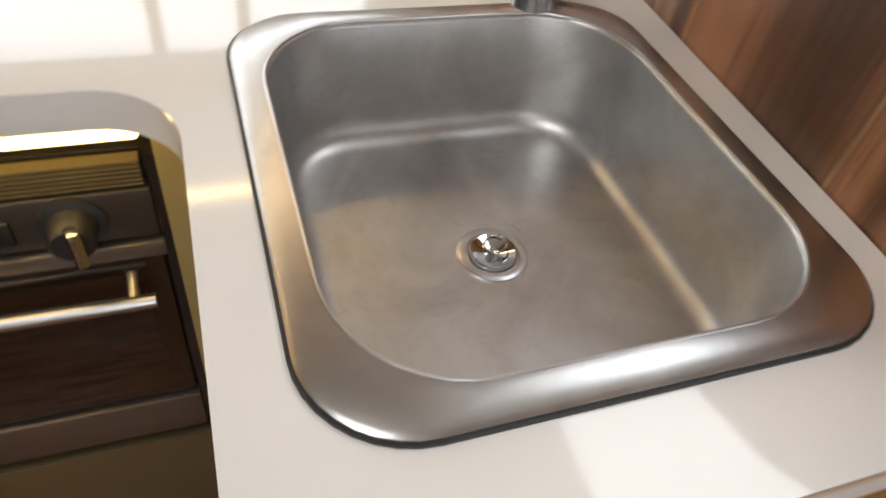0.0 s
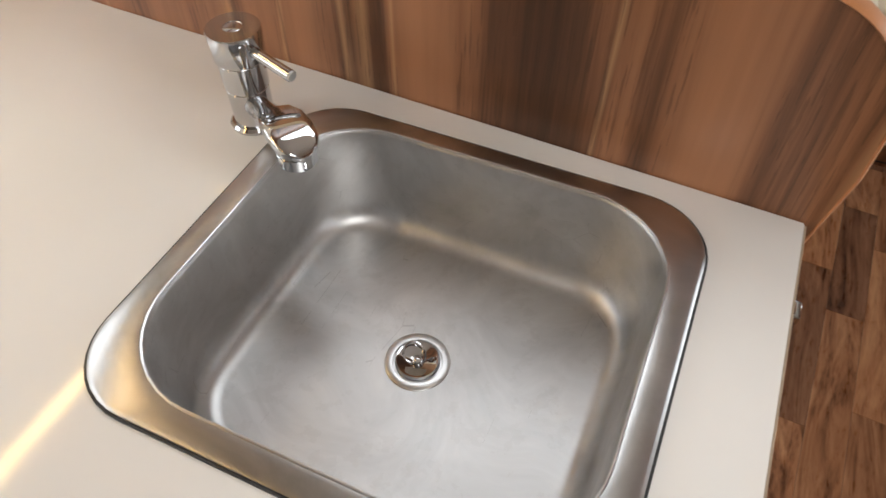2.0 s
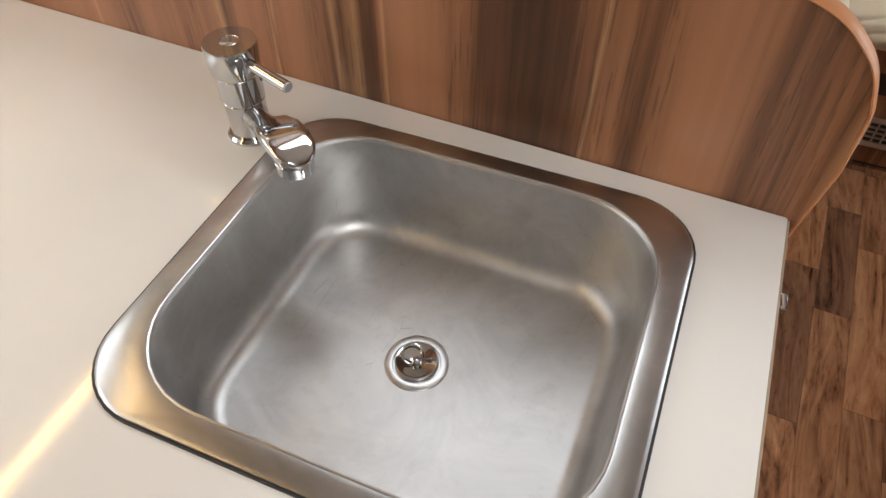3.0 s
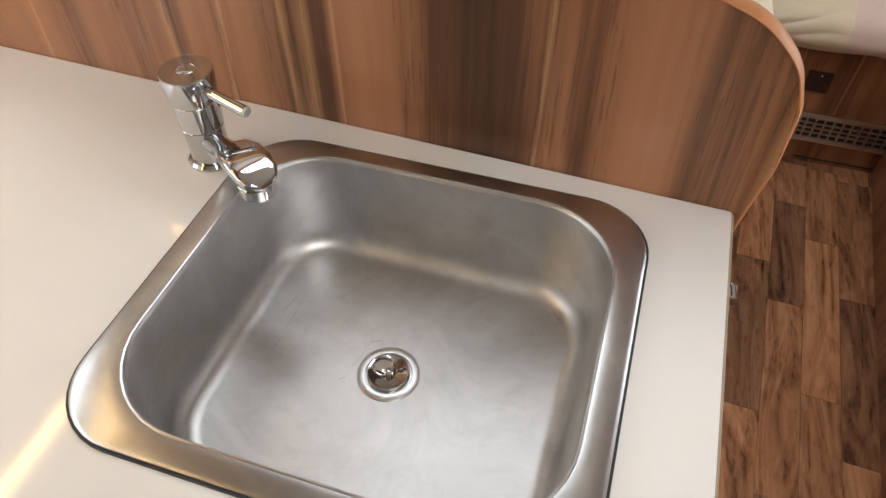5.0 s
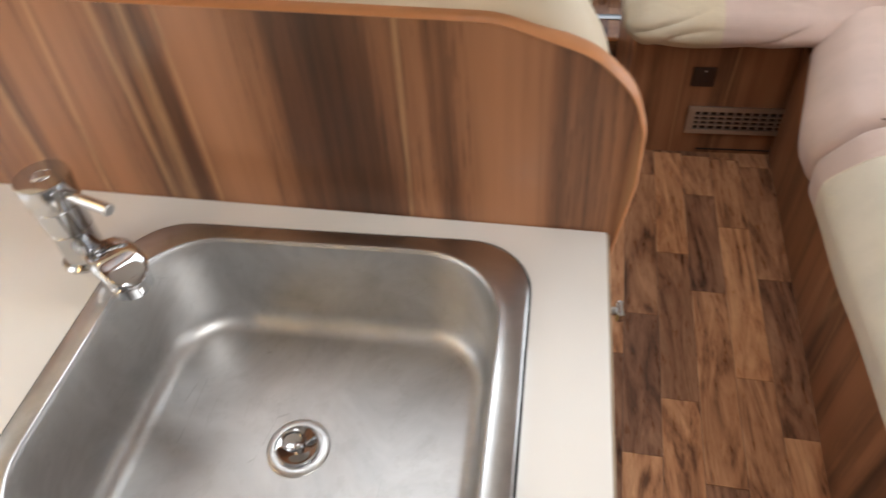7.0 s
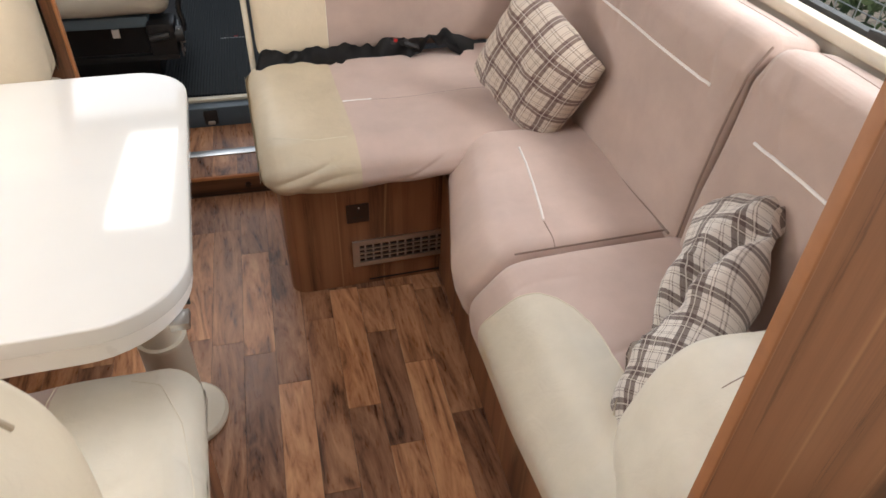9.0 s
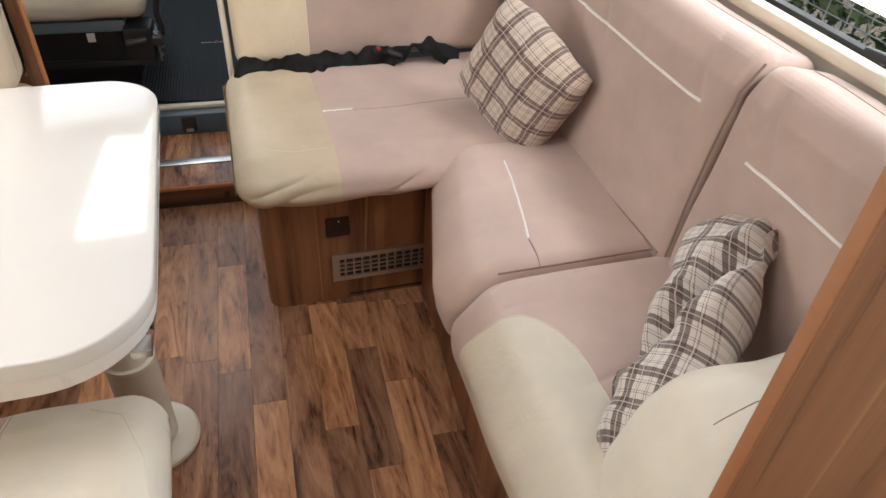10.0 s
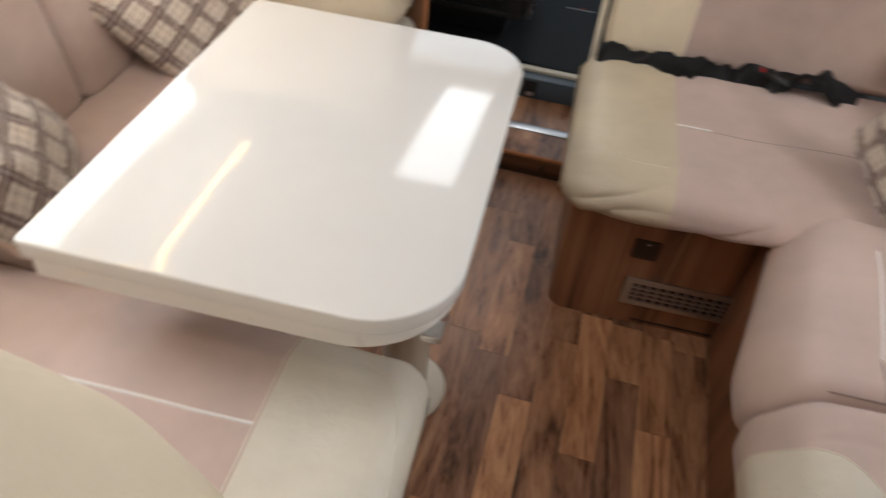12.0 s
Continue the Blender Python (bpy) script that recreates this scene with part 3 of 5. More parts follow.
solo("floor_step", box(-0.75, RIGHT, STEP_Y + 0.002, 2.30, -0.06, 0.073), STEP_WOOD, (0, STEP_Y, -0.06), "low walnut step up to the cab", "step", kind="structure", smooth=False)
STEP = bpy.data.objects["floor_step"]
part("nosing", box(-0.75, RIGHT, STEP_Y - 0.004, STEP_Y + 0.002, 0.062, 0.076, 0.002), EDGE_WOOD, STEP)
part("button", rod((-0.016, STEP_Y + 0.004, 0.03), (-0.016, STEP_Y - 0.006, 0.03), 0.011, 0.009), BROWN, STEP, "small round brown catch")
part("alu_strip", box(-0.5, 0.3, 2.085, 2.122, 0.0765, 0.0795, 0.001), ALU, STEP, "bright aluminium joint strip")
for sx in (-0.14, -0.02):
    part("screw", rod((sx, 2.103, 0.079), (sx, 2.103, 0.0806), 0.003, seg=10), STEEL, STEP)

# cab entry step and cab floor
sill = thing("cab_sill", (0, 2.3, 0), "blue-grey plastic cab step with a recessed catch", "step", kind="structure")
bm = box(-0.8, 0.5, 2.302, 2.36, 0.06, 0.15, 0.008)
part("riser", bm, BLUEGREY, sill)
bm = box(-0.155, -0.105, 2.296, 2.304, 0.085, 0.14, 0.006)
part("catch_recess", bm, BLACK, sill, "dark recessed catch")
part("catch", box(-0.143, -0.117, 2.288, 2.297, 0.087, 0.10, 0.003), ALU, sill)
part("ledge", box(-0.8, 0.5, 2.345, 2.372, 0.149, 0.163, 0.004), CREAM_PLASTIC, sill, "beige edging strip")
solo("cab_floor", box(LEFT, RIGHT, 2.36, 4.1, -0.06, 0.15), BLACK, (0, 3, -0.06), "black cab floor", "floor", kind="structure", smooth=False)
mat_plan = fillet([(-0.30, 2.40), (0.22, 2.375), (0.22, 3.6), (-0.26, 3.6)], [0.12, 0.03, 0.02, 0.02], 8)
mat_thing = thing("rubber_mat", (0, 2.4, 0.151), "ribbed black mat on the cab floor", "mat")
part("sheet", outline_prism(mat_plan, 0.151, 0.160, bevel=0.002), MAT, mat_thing)
bm = None
for k in range(9):
    bm = box(-0.09 + 0.0125 * k, -0.081 + 0.0125 * k, 2.905, 2.912, 0.1605, 0.1615, bm=bm)
part("badge", bm, ALU, mat_thing, "small pale lettering badge", smooth=False)
part("badge_dot", box(-0.035, -0.02, 2.918, 2.926, 0.1605, 0.1615), RED, mat_thing, "small red badge mark", smooth=False)

set_out()
# left overhead lockers with their warm light strip
locker = thing("overhead_locker", (-0.97, 0.2, 1.39), "closed walnut overhead locker along the wall", "locker")
part("body", box(LEFT + 0.002, -0.76, -1.9, 1.72, 1.396, TOP - 0.004, 0.01), TALL_WOOD, locker)
# unseen pale board, added so the sink bowl reflects something bright
part("underside", box(LEFT + 0.004, -0.775, -1.89, 1.71, 1.3885, 1.3955), CEILING, locker, "off-white underside board added as a reflector", smooth=False)
part("light_strip", box(-0.812, -0.798, -1.7, -0.15, 1.382, 1.389, 0.001), LED_LOCKER, locker, "warm white light strip")
part("light_strip", box(-0.862, -0.848, 0.2, 1.70, 1.382, 1.389, 0.001), LED_LOCKER, locker, "warm white light strip")
locker2 = thing("overhead_locker", (0.97, 0.2, 1.56), "closed walnut overhead locker above the sofa", "locker")
part("body", box(0.86, RIGHT - 0.002, -0.6, 1.8, 1.56, TOP - 0.004, 0.01), TALL_WOOD, locker2)

# ---- kitchen ----
WT = 0.90
SINK = (-0.2565, -0.1945, 0.1905, 0.1690)
SKEW = 0.036
plan = fillet([(0, -0.0015), (LEFT + 0.002, -0.0015 - SKEW * LEFT), (LEFT + 0.002, -1.75), (-0.366, -1.75), (-0.366, -0.402), (0, -0.402)],
              [0.002, 0, 0, 0.02, 0.062, 0.02], 8)
hole = [(p[0], p[1]) for p in round_rect(*SINK[:2], SINK[2] - 0.012, SINK[3] - 0.012, 0.055, 0)]
wt = thing("worktop", (-0.4, -0.5, WT), "glossy white kitchen worktop with a sink cut-out", "worktop")
part("top", outline_prism(plan, WT - 0.032, WT, [hole], 0), [WHITE_TOP], wt)
bm = tube([(0.0012, y, WT - 0.0022) for y in (-0.398, -0.3, -0.15, -0.003)], 0.0012, 6)
part("edge_band", bm, plain("tan_edge_line", (0.35, 0.26, 0.18), 0.5), wt, "thin tan edge line")

kit = thing("kitchen_base_unit", (-0.2, -0.2, 0), "walnut and ochre kitchen base unit under the sink", "cabinet")
part("body", box(-0.344, -0.022, -0.388, -0.003, 0.0, 0.74), BASE_WOOD, kit)
part("filler", box(-0.410, -0.392, -0.4285, -0.3975, 0.0, WT - 0.05), OCHRE, kit, "ochre metallic filler strip")
part("front_rail", box(-0.034, -0.022, -0.388, -0.003, 0.7405, WT - 0.034), BASE_WOOD, kit)
side = box(-0.406, -0.02, -0.3965, -0.390, 0.0, WT - 0.0325)
part("side_panel", side, OCHRE, kit, "ochre metallic side panel")
bm = box(-0.021, -0.004, -0.382, -0.006, 0.06, WT - 0.05, 0.003)
door = part("door", bm, plain("amber_gloss_front", (0.30, 0.16, 0.05), 0.2, grain=0.15, coat=0.3), kit, "amber gloss cupboard door")
bm = rod((-0.004, -0.052, WT - 0.05), (0.014, -0.052, WT - 0.05), 0.004)
bm = join(bm, box(0.012, 0.020, -0.061, -0.043, WT - 0.056, WT - 0.044, 0.0025))
part("handle", bm, CHROME, door, "small chrome push knob")
part("lip_light", box(-0.390, -0.370, -1.6, -0.434, WT - 0.046, WT - 0.034, 0.002), LED, kit, "glowing warm strip under the worktop lip")

set_out(0.026, 0.023)
# oven set back in the recess
oven = thing("oven", (-0.6, -0.75, 0.4), "black built-in oven with a grey control panel", "oven")
OX, OY1, OY0 = -0.42, -0.452, -0.98
part("carcass", box(-0.96, OX - 0.012, OY0 - 0.002, OY1, 0.40, 0.822), OVEN_BLACK, oven)
bm = None
for k in range(6):
    bm = move(box(OX - 0.010, OX + 0.002, OY0, OY1 - 0.012, -0.0012, 0.0012), pose(0, 0, 0.8165 - k * 0.0044)) if bm is None else join(bm, move(box(OX - 0.010, OX + 0.002, OY0, OY1 - 0.012, -0.0012, 0.0012), pose(0, 0, 0.8165 - k * 0.0044)))
part("vent", bm, plain("brassy_vent", (0.30, 0.25, 0.13), 0.3, 0.7), oven, "slatted brassy vent strip")
part("control_panel", box(OX - 0.012, OX + 0.004, OY0, OY1 - 0.008, 0.737, 0.790, 0.003), OVEN_PANEL, oven, "dark grey control panel")
for ky in (-0.522, -0.66, -0.80):
    k = part("knob", lathe([(0.026, 0), (0.026, 0.004), (0.019, 0.006), (0.0175, 0.026), (0.015, 0.029)], (OX + 0.004, ky, 0.764), 28, (1, 0, 0)), BLACK, oven, "black and chrome oven knob")
    part("grip", move(box(-0.019, 0.019, -0.005, 0.005, 0, 0.014, 0.003), pose(OX + 0.028, ky, 0.764, 0, 90, 25)), CHROME, k, "chrome grip bar")
part("switch", box(OX + 0.004, OX + 0.009, -0.584, -0.566, 0.748, 0.774, 0.002), BLACK, oven, "black ignition switch")
part("panel_lip", box(OX - 0.012, OX + 0.008, OY0, OY1 - 0.006, 0.716, 0.733, 0.002), OVEN_TRIM, oven)
od = part("door", box(OX - 0.012, OX + 0.002, OY0, OY1 - 0.010, 0.496, 0.712, 0.003), DARK_GLASS, oven, "dark glass oven door")
bm = rod((OX + 0.03, OY0 + 0.02, 0.684), (OX + 0.03, OY1 - 0.022, 0.684), 0.0065)
for hy in (OY0 + 0.05, OY1 - 0.04):
    bm = rod((OX + 0.002, hy, 0.694), (OX + 0.03, hy, 0.684), 0.005, bm=bm)
part("handle", bm, ALU, od, "satin metal bar handle")
part("trim", box(OX - 0.012, OX + 0.006, OY0, OY1 - 0.008, 0.425, 0.488, 0.003), OVEN_TRIM, oven, "grey trim under the oven door")
part("frame", box(OX - 0.012, OX + 0.001, OY1 - 0.0075, OY1 + 0.001, 0.40, 0.822), OVEN_BLACK, oven)
low = thing("kitchen_drawer_unit", (-0.6, -1.0, 0), "ochre drawer front below the oven, darkened as in shade", "cabinet")
part("body", box(-1.0, -0.441, -1.7, -0.452, 0, 0.385), BASE_WOOD, low)
# ochre laminate browned down; the shade under the oven is in the colour
part("front", box(-0.44, -0.424, -0.98, -0.452, 0.03, 0.39, 0.004), plain("shaded_ochre_laminate", (0.17, 0.125, 0.06), 0.4, 0.25, grain=0.06), low, "ochre drawer front with shade in its colour")
low2 = thing("kitchen_tall_base", (-0.6, -1.4, 0), "walnut base unit beside the oven", "cabinet")
part("body", box(-1.0, -0.43, -1.72, -0.99, 0.39, WT - 0.036), BASE_WOOD, low2)

set_out()
# hob lid edge and extractor grille at the wall end of the worktop
hob = thing("hob_lid", (-0.83, -0.95, WT), "closed glass hob lid with a dark rim", "hob")
lid_plan = fillet([(-0.60, -0.47), (-0.98, -0.47), (-0.98, -1.05), (-0.60, -1.05)], 0.05, 8)
part("glass", outline_prism(lid_plan, WT + 0.006, WT + 0.012, bevel=0.002), plain("pale_grey_glass", (0.42, 0.44, 0.42), 0.05, coat=0.5, bumps=0), hob, "pale grey glass lid")
part("rim", tube([(*p, WT + 0.006) for p in lid_plan], 0.005, 8, True), BLACK, hob, "black rim")
grille = thing("worktop_grille", (-0.98, -0.05, WT), "slotted grey vent set in the worktop", "grille")
gb = box(-1.06, -0.945, -0.105, -0.035, WT + 0.0005, WT + 0.004, 0.0015)
part("plate", gb, ALU, grille)
for k in range(6):
    part("slot", box(-1.05, -0.957, -0.098 + 0.0105 * k, -0.0925 + 0.0105 * k, WT + 0.0036, WT + 0.0046), BLACK, grille)

# sink
sink = thing("sink", (SINK[0], SINK[1], WT), "rectangular brushed stainless steel sink set in the worktop", "sink")
cx, cy, hx, hy = SINK
part("seal", ring_loft([round_rect(cx, cy, hx + 0.0022, hy + 0.0022, 0.06, WT + 0.0002), round_rect(cx, cy, hx + 0.0022, hy + 0.0022, 0.06, WT + 0.002), round_rect(cx, cy, hx - 0.01, hy - 0.01, 0.05, WT + 0.0025)]), RUBBER, sink, "black rubber seal")
ix, iy = hx - 0.023, hy - 0.0205
rim = [round_rect(cx, cy, hx, hy, 0.058, WT + 0.0015), round_rect(cx, cy, hx, hy, 0.058, WT + 0.0035), round_rect(cx, cy, hx - 0.003, hy - 0.003, 0.056, WT + 0.006),
       round_rect(cx, cy, ix + 0.004, iy + 0.004, 0.078, WT + 0.0068), round_rect(cx, cy, ix + 0.0015, iy + 0.0015, 0.077, WT + 0.0066)]
part("rim", ring_loft(rim), STEEL_RIM, sink, "satin steel rim")
bead = [(p[0], p[1], WT + 0.0066) for p in round_rect(cx, cy, ix + 0.001, iy + 0.001, 0.0765, 0)]
part("bead", tube(bead, 0.0011, 8, True), ALU, sink, "polished inner edge of the rim")
bowl = [rim[-1], round_rect(cx, cy, ix, iy, 0.076, WT + 0.0052), round_rect(cx, cy, ix - 0.0012, iy - 0.0012, 0.075, WT + 0.002)]
for f in (0.2, 0.4, 0.6, 0.76):
    bowl.append(round_rect(cx, cy, ix - 0.0015 - 0.007 * f, iy - 0.0015 - 0.007 * f, 0.074 - 0.006 * f, WT - 0.102 * f))
R = 0.020
for k in range(1, 8):
    a = math.pi / 2 * k / 7
    bowl.append(round_rect(cx, cy, ix - 0.0072 - R * (1 - math.cos(a)), iy - 0.0072 - R * (1 - math.cos(a)), 0.068 - 0.016 * (1 - math.cos(a)), WT - 0.0785 - 0.0235 * math.sin(a)))
drain = Vector((-0.260, -0.190, 0))
last = bowl[-1]
for f in (0.3, 0.6, 0.85):
    ring = []
    for p in last:
        v = Vector((p[0], p[1], 0)) - drain
        q = drain + v.normalized() * (0.026 + (v.length - 0.026) * (1 - f))
        ring.append((q.x, q.y, last[0][2] - 0.003 * f))
    bowl.append(ring)
bowl.append([(drain.x + 0.026 * (Vector((p[0], p[1], 0)) - drain).normalized().x, drain.y + 0.026 * (Vector((p[0], p[1], 0)) - drain).normalized().y, last[0][2] - 0.0035) for p in last])
part("bowl", ring_loft(bowl, close_last=True), STEEL, sink, "brushed steel bowl with fine scratches")
DZ = last[0][2] - 0.0035
dr = part("drain", lathe([(0.0285, 0.0002), (0.0283, 0.0016), (0.026, 0.0026), (0.0215, 0.0022), (0.0205, -0.001), (0.0204, -0.004)], (drain.x, drain.y, DZ), 48), ALU, sink, "round pale waste fitting")
part("plug", lathe([(0.0195, -0.003), (0.0195, 0.0035), (0.0183, 0.0055), (0.0165, 0.0052), (0.012, 0.0034), (0.004, 0.0018), (0.0038, 0.0052), (0.0022, 0.0062)], (drain.x, drain.y, DZ), 40), CHROME, dr, "chrome dished plug")
rg = [(drain.x - 0.006 + 0.0085 * math.cos(t), drain.y + 0.004 + 0.0085 * math.sin(t), DZ + 0.006 + 0.003 * math.sin(t)) for t in [2 * math.pi * k / 22 for k in range(22)]]
part("pull_ring", tube(rg, 0.0008, 6, True), CHROME, dr, "thin wire pull ring")

# tap
TX, TY = -0.478, -0.074
tap = thing("tap", (TX, TY, WT), "chrome single-lever mixer tap beside the sink", "tap")
part("base_ring", lathe([(0.0225, 0.0), (0.0228, 0.003), (0.0205, 0.0055)], (TX, TY, WT), 40), CHROME, tap)
part("column", lathe([(0.0185, 0.004), (0.0188, 0.035), (0.0192, 0.0405), (0.0186, 0.041), (0.0186, 0.0415), (0.0196, 0.042), (0.0204, 0.068), (0.0198, 0.0688)], (TX, TY, WT), 48), CHROME, tap)
part("cap", lathe([(0.0212, 0.0692), (0.0222, 0.071), (0.0235, 0.095), (0.0228, 0.0975), (0.0085, 0.0978), (0.0083, 0.0974), (0.0075, 0.0978)], (TX, TY, WT), 48), CHROME, tap)
ld = Vector((0.965, -0.26, 0)).normalized()
a = Vector((TX, TY, WT + 0.083)) + ld * 0.02
b = a + ld * 0.046 + Vector((0, 0, -0.004))
lev = rod(a, b, 0.0048, 0.0052, 24)
part("lever", lev, CHROME, tap, "chrome lever")
part("lever_tip", rod(b, b + (b - a).normalized() * 0.0015, 0.0046, 0.0042, 20), ALU, tap)
sd = Vector((0.83, -0.557, 0)).normalized()
rows = []
path = [(0.008, 0.026, 0.0110, 0.0105, 0.1), (0.034, 0.034, 0.0105, 0.0100, 0.2), (0.052, 0.043, 0.0115, 0.0110, 0.3), (0.067, 0.052, 0.0160, 0.0130, 0.2), (0.084, 0.057, 0.0190, 0.0140, 0.1),
        (0.100, 0.058, 0.0196, 0.0140, 0.0), (0.114, 0.056, 0.0180, 0.0130, -0.15), (0.123, 0.053, 0.0125, 0.0100, -0.25), (0.127, 0.050, 0.0050, 0.0050, -0.3)]
sidev = Vector((-sd.y, sd.x, 0))
for d, z, w, h, tilt in path:
    # the upper side is a flat beak
    up = Vector((0, 0, 1)) * math.cos(tilt) - sd * math.sin(tilt)
    o = Vector((TX, TY, WT + z)) + sd * d
    flat = min(1.0, max(0.0, (d - 0.035) / 0.02))
    ring = []
    for k in range(32):
        c, s_ = math.cos(2 * math.pi * k / 32), math.sin(2 * math.pi * k / 32)
        rise = s_ * h if s_ < 0 else h * (s_ * (1 - flat) + flat * 0.42 * (1 - (1 - s_) ** 3) * 0.9)
        ring.append(o + sidev * w * c + up * rise)
    rows.append(ring)
part("spout", ring_loft(rows, True, True), CHROME, tap, "chrome curved spout")
nz = Vector((TX, TY, WT + 0.021)) + sd * 0.107
part("nozzle", lathe([(0.0165, 0.036), (0.0166, 0.026), (0.0158, 0.0255), (0.0158, 0.0245), (0.0164, 0.024), (0.0158, 0.013), (0.0138, 0.0125)][::-1], nz, 36), CHROME, tap, "chrome spout nozzle")

# divider panel between worktop and dinette
prof = [(LEFT + 0.003, 0.0), (0.004, 0.0), (0.004, 0.86), (0.018, 0.955), (0.018, 1.01), (0.007, 1.045), (-0.025, 1.076), (-0.10, 1.102), (-0.45, 1.110), (LEFT + 0.003, 1.115)]
prof = fillet(prof, [0, 0, 0.05, 0.04, 0.03, 0.06, 0.08, 0.1, 0.1, 0], 5)
bm = outline_prism(prof, 0.0, 0.019)
move(bm, Matrix(((1, 0, 0, 0), (0, 0, 1, 0.0), (0, 1, 0, 0), (0, 0, 0, 1))))
move(bm, pose(0, 0, 0, 0, 0, -math.degrees(math.atan(SKEW))))
divider = solo("divider_panel", bm, PANEL_WOOD, (LEFT, 0, 0), "curved walnut divider panel behind the sink", "panel", kind="structure")
edge_pts = [p for p in prof if p.x > LEFT + 0.01 and p.y > 0.05]
bm = tube([(p.x, 0.0095, p.y) for p in edge_pts], 0.0112, 10, flat=0.22)
move(bm, pose(0, 0, 0, 0, 0, -math.degrees(math.atan(SKEW))))
part("edge_band", bm, EDGE_WOOD, divider, "copper-brown edge band")


# ---- lounge: right side ----
SEAT = 0.496
set_out(0.026, -0.025)


def piped(parent, bm_src, pts, way=(0, 0, -1), r=0.0028):
    part("piping", laid(bm_src, pts, way, r, 0.0006), PIPING, parent, "white piping")


# side sofa: wooden plinth, two seat cushions, two back cushions, arm cushion
sofa = thing("side_sofa", (0.8, 0.7, 0), "dusty pink side sofa with cream leather trim on a walnut plinth", "sofa")


def plinth_x(y):
    return 0.500 + 0.063 * (y - 0.25)


bm = outline_prism([(plinth_x(0.127), 0.127), (plinth_x(0.127) + 0.018, 0.127), (plinth_x(1.355) + 0.018, 1.355), (plinth_x(1.355), 1.355)], 0.0, 0.37)
part("plinth_front", bm, BASE_WOOD, sofa, "walnut plinth board", smooth=False)
part("plinth_end", box(0.50, RIGHT - 0.002, 0.128, 0.146, 0.0, 0.37, 0.002), BASE_WOOD, sofa)
part("seat_board", box(0.585, RIGHT - 0.002, 0.148, 1.355, 0.35, 0.368), BASE_WOOD, sofa)


def seat_profile(front, back, top, low, roll, dip=0.0):
    return fillet([(back, low), (front + 0.012, low), (front, top - roll), (front + roll * 0.9, top + 0.004), (back, top - dip)], [0.02, 0.05, 0.06, 0.085, 0.03], 6)


bm = soft_extrude(seat_profile(0.468, 0.965, SEAT, 0.29, 0.10), 0.828, 1.300, 0.035, 0.02, 0.028, 0.009, 5.0, 1.3)
for v in bm.verts:
    # the corner pad flares away from the aisle
    v.co.x += 0.27 * max(0.0, v.co.y - 0.93) * min(1.0, max(0.0, (0.95 - v.co.x) / 0.40))
src = bm.copy()
far_seat = part("seat_cushion", bm, PINK, sofa, "pink padded seat cushion with white piping")
piped(far_seat, src, [(0.720, 1.20, 0.5), (0.712, 1.13, 0.5), (0.698, 1.05, 0.5), (0.682, 0.97, 0.5), (0.669, 0.915, 0.5)])
part("seam", laid(src, [(0.668, 0.91, 0.5), (0.664, 0.835, 0.5)], (0, 0, -1), 0.0013), SEAM_AND_SHADE, far_seat)

bm = soft_extrude(seat_profile(0.462, 0.965, SEAT - 0.008, 0.29, 0.095), 0.128, 0.826, 0.03, 0.04, 0.022, 0.010, 5.0, 4.2)
creases(bm, [((0.70, 0.56, 0.475), 0.13, (1, 0.5, 0), 0.006, 15, 1.0), ((0.60, 0.76, 0.47), 0.10, (1, 0.2, 0), 0.004, 16, 4.0), ((0.47, 0.20, 0.36), 0.12, (0.2, 0.3, 1), 0.005, 14, 6.0)])
zone = [(0.3, 0.05), (0.72, 0.05), (0.72, 0.20), (0.634, 0.464), (0.640, 0.520), (0.641, 0.565), (0.637, 0.612), (0.624, 0.652), (0.603, 0.684), (0.575, 0.707), (0.540, 0.721), (0.500, 0.730), (0.470, 0.734), (0.444, 0.7365), (0.3, 0.740)]
src = bm.copy()
rest, front = cut_region(bm, [(0.3, 0.05), (0.641, 0.05)] + zone[5:])
near_seat = part("seat_cushion", rest, PINK, sofa, "pink padded seat cushion")
part("leather_front", front, CREAM, near_seat, "rounded cream leather front panel")
part("stitching", laid(src, [(0.641, 0.40, 0.5)] + [(x, y, 0.5) for x, y in zone[5:-1]], (0, 0, -1), 0.0014, 0.0002), STITCH, near_seat, "pale stitched seam")


def back_profile():
    return fillet([(0.915, 0.46), (0.93, 0.63), (0.953, 0.80), (0.963, 0.865), (1.003, 0.928), (1.135, 0.90), (1.142, 0.46)], [0.03, 0.3, 0.02, 0.05, 0.045, 0.03, 0.02], 6)


for y0, y1, seed, spots, pz in ((0.790, 1.82, 2.0, [1.75, 0.865], 0.81), (0.125, 0.787, 7.7, [0.70, 0.14], 0.778)):
    bm = soft_extrude(back_profile(), y0, y1, 0.032, 0.032, 0.024, 0.010, 4.5, seed)
    joint = 0.85 if seed < 5 else 0.69
    creases(bm, [((0.975, joint, 0.855), 0.13, (0.3, 0.5, 1), 0.006, 13, seed), ((0.975, joint - 0.32 if seed > 5 else 1.3, 0.865), 0.14, (0.2, 0.6, 1), 0.005, 12, seed + 2)])
    src = bm.copy()
    bk = part("back_cushion", bm, PINK_DARKENED, sofa, "darkened pink back cushion with a rolled top")
    part("piping", laid(src, [(0.98, spots[0], pz), (0.98, spots[1], pz)], (1, 0, 0), 0.0032, 0.0008), PIPING, bk, "white piping")
    part("top_seam", laid(src, [(1.075, y0 + 0.03, 1.0), (1.075, y1 - 0.03, 1.0)], (0, 0, -1), 0.0010), SEAM_AND_SHADE, bk)

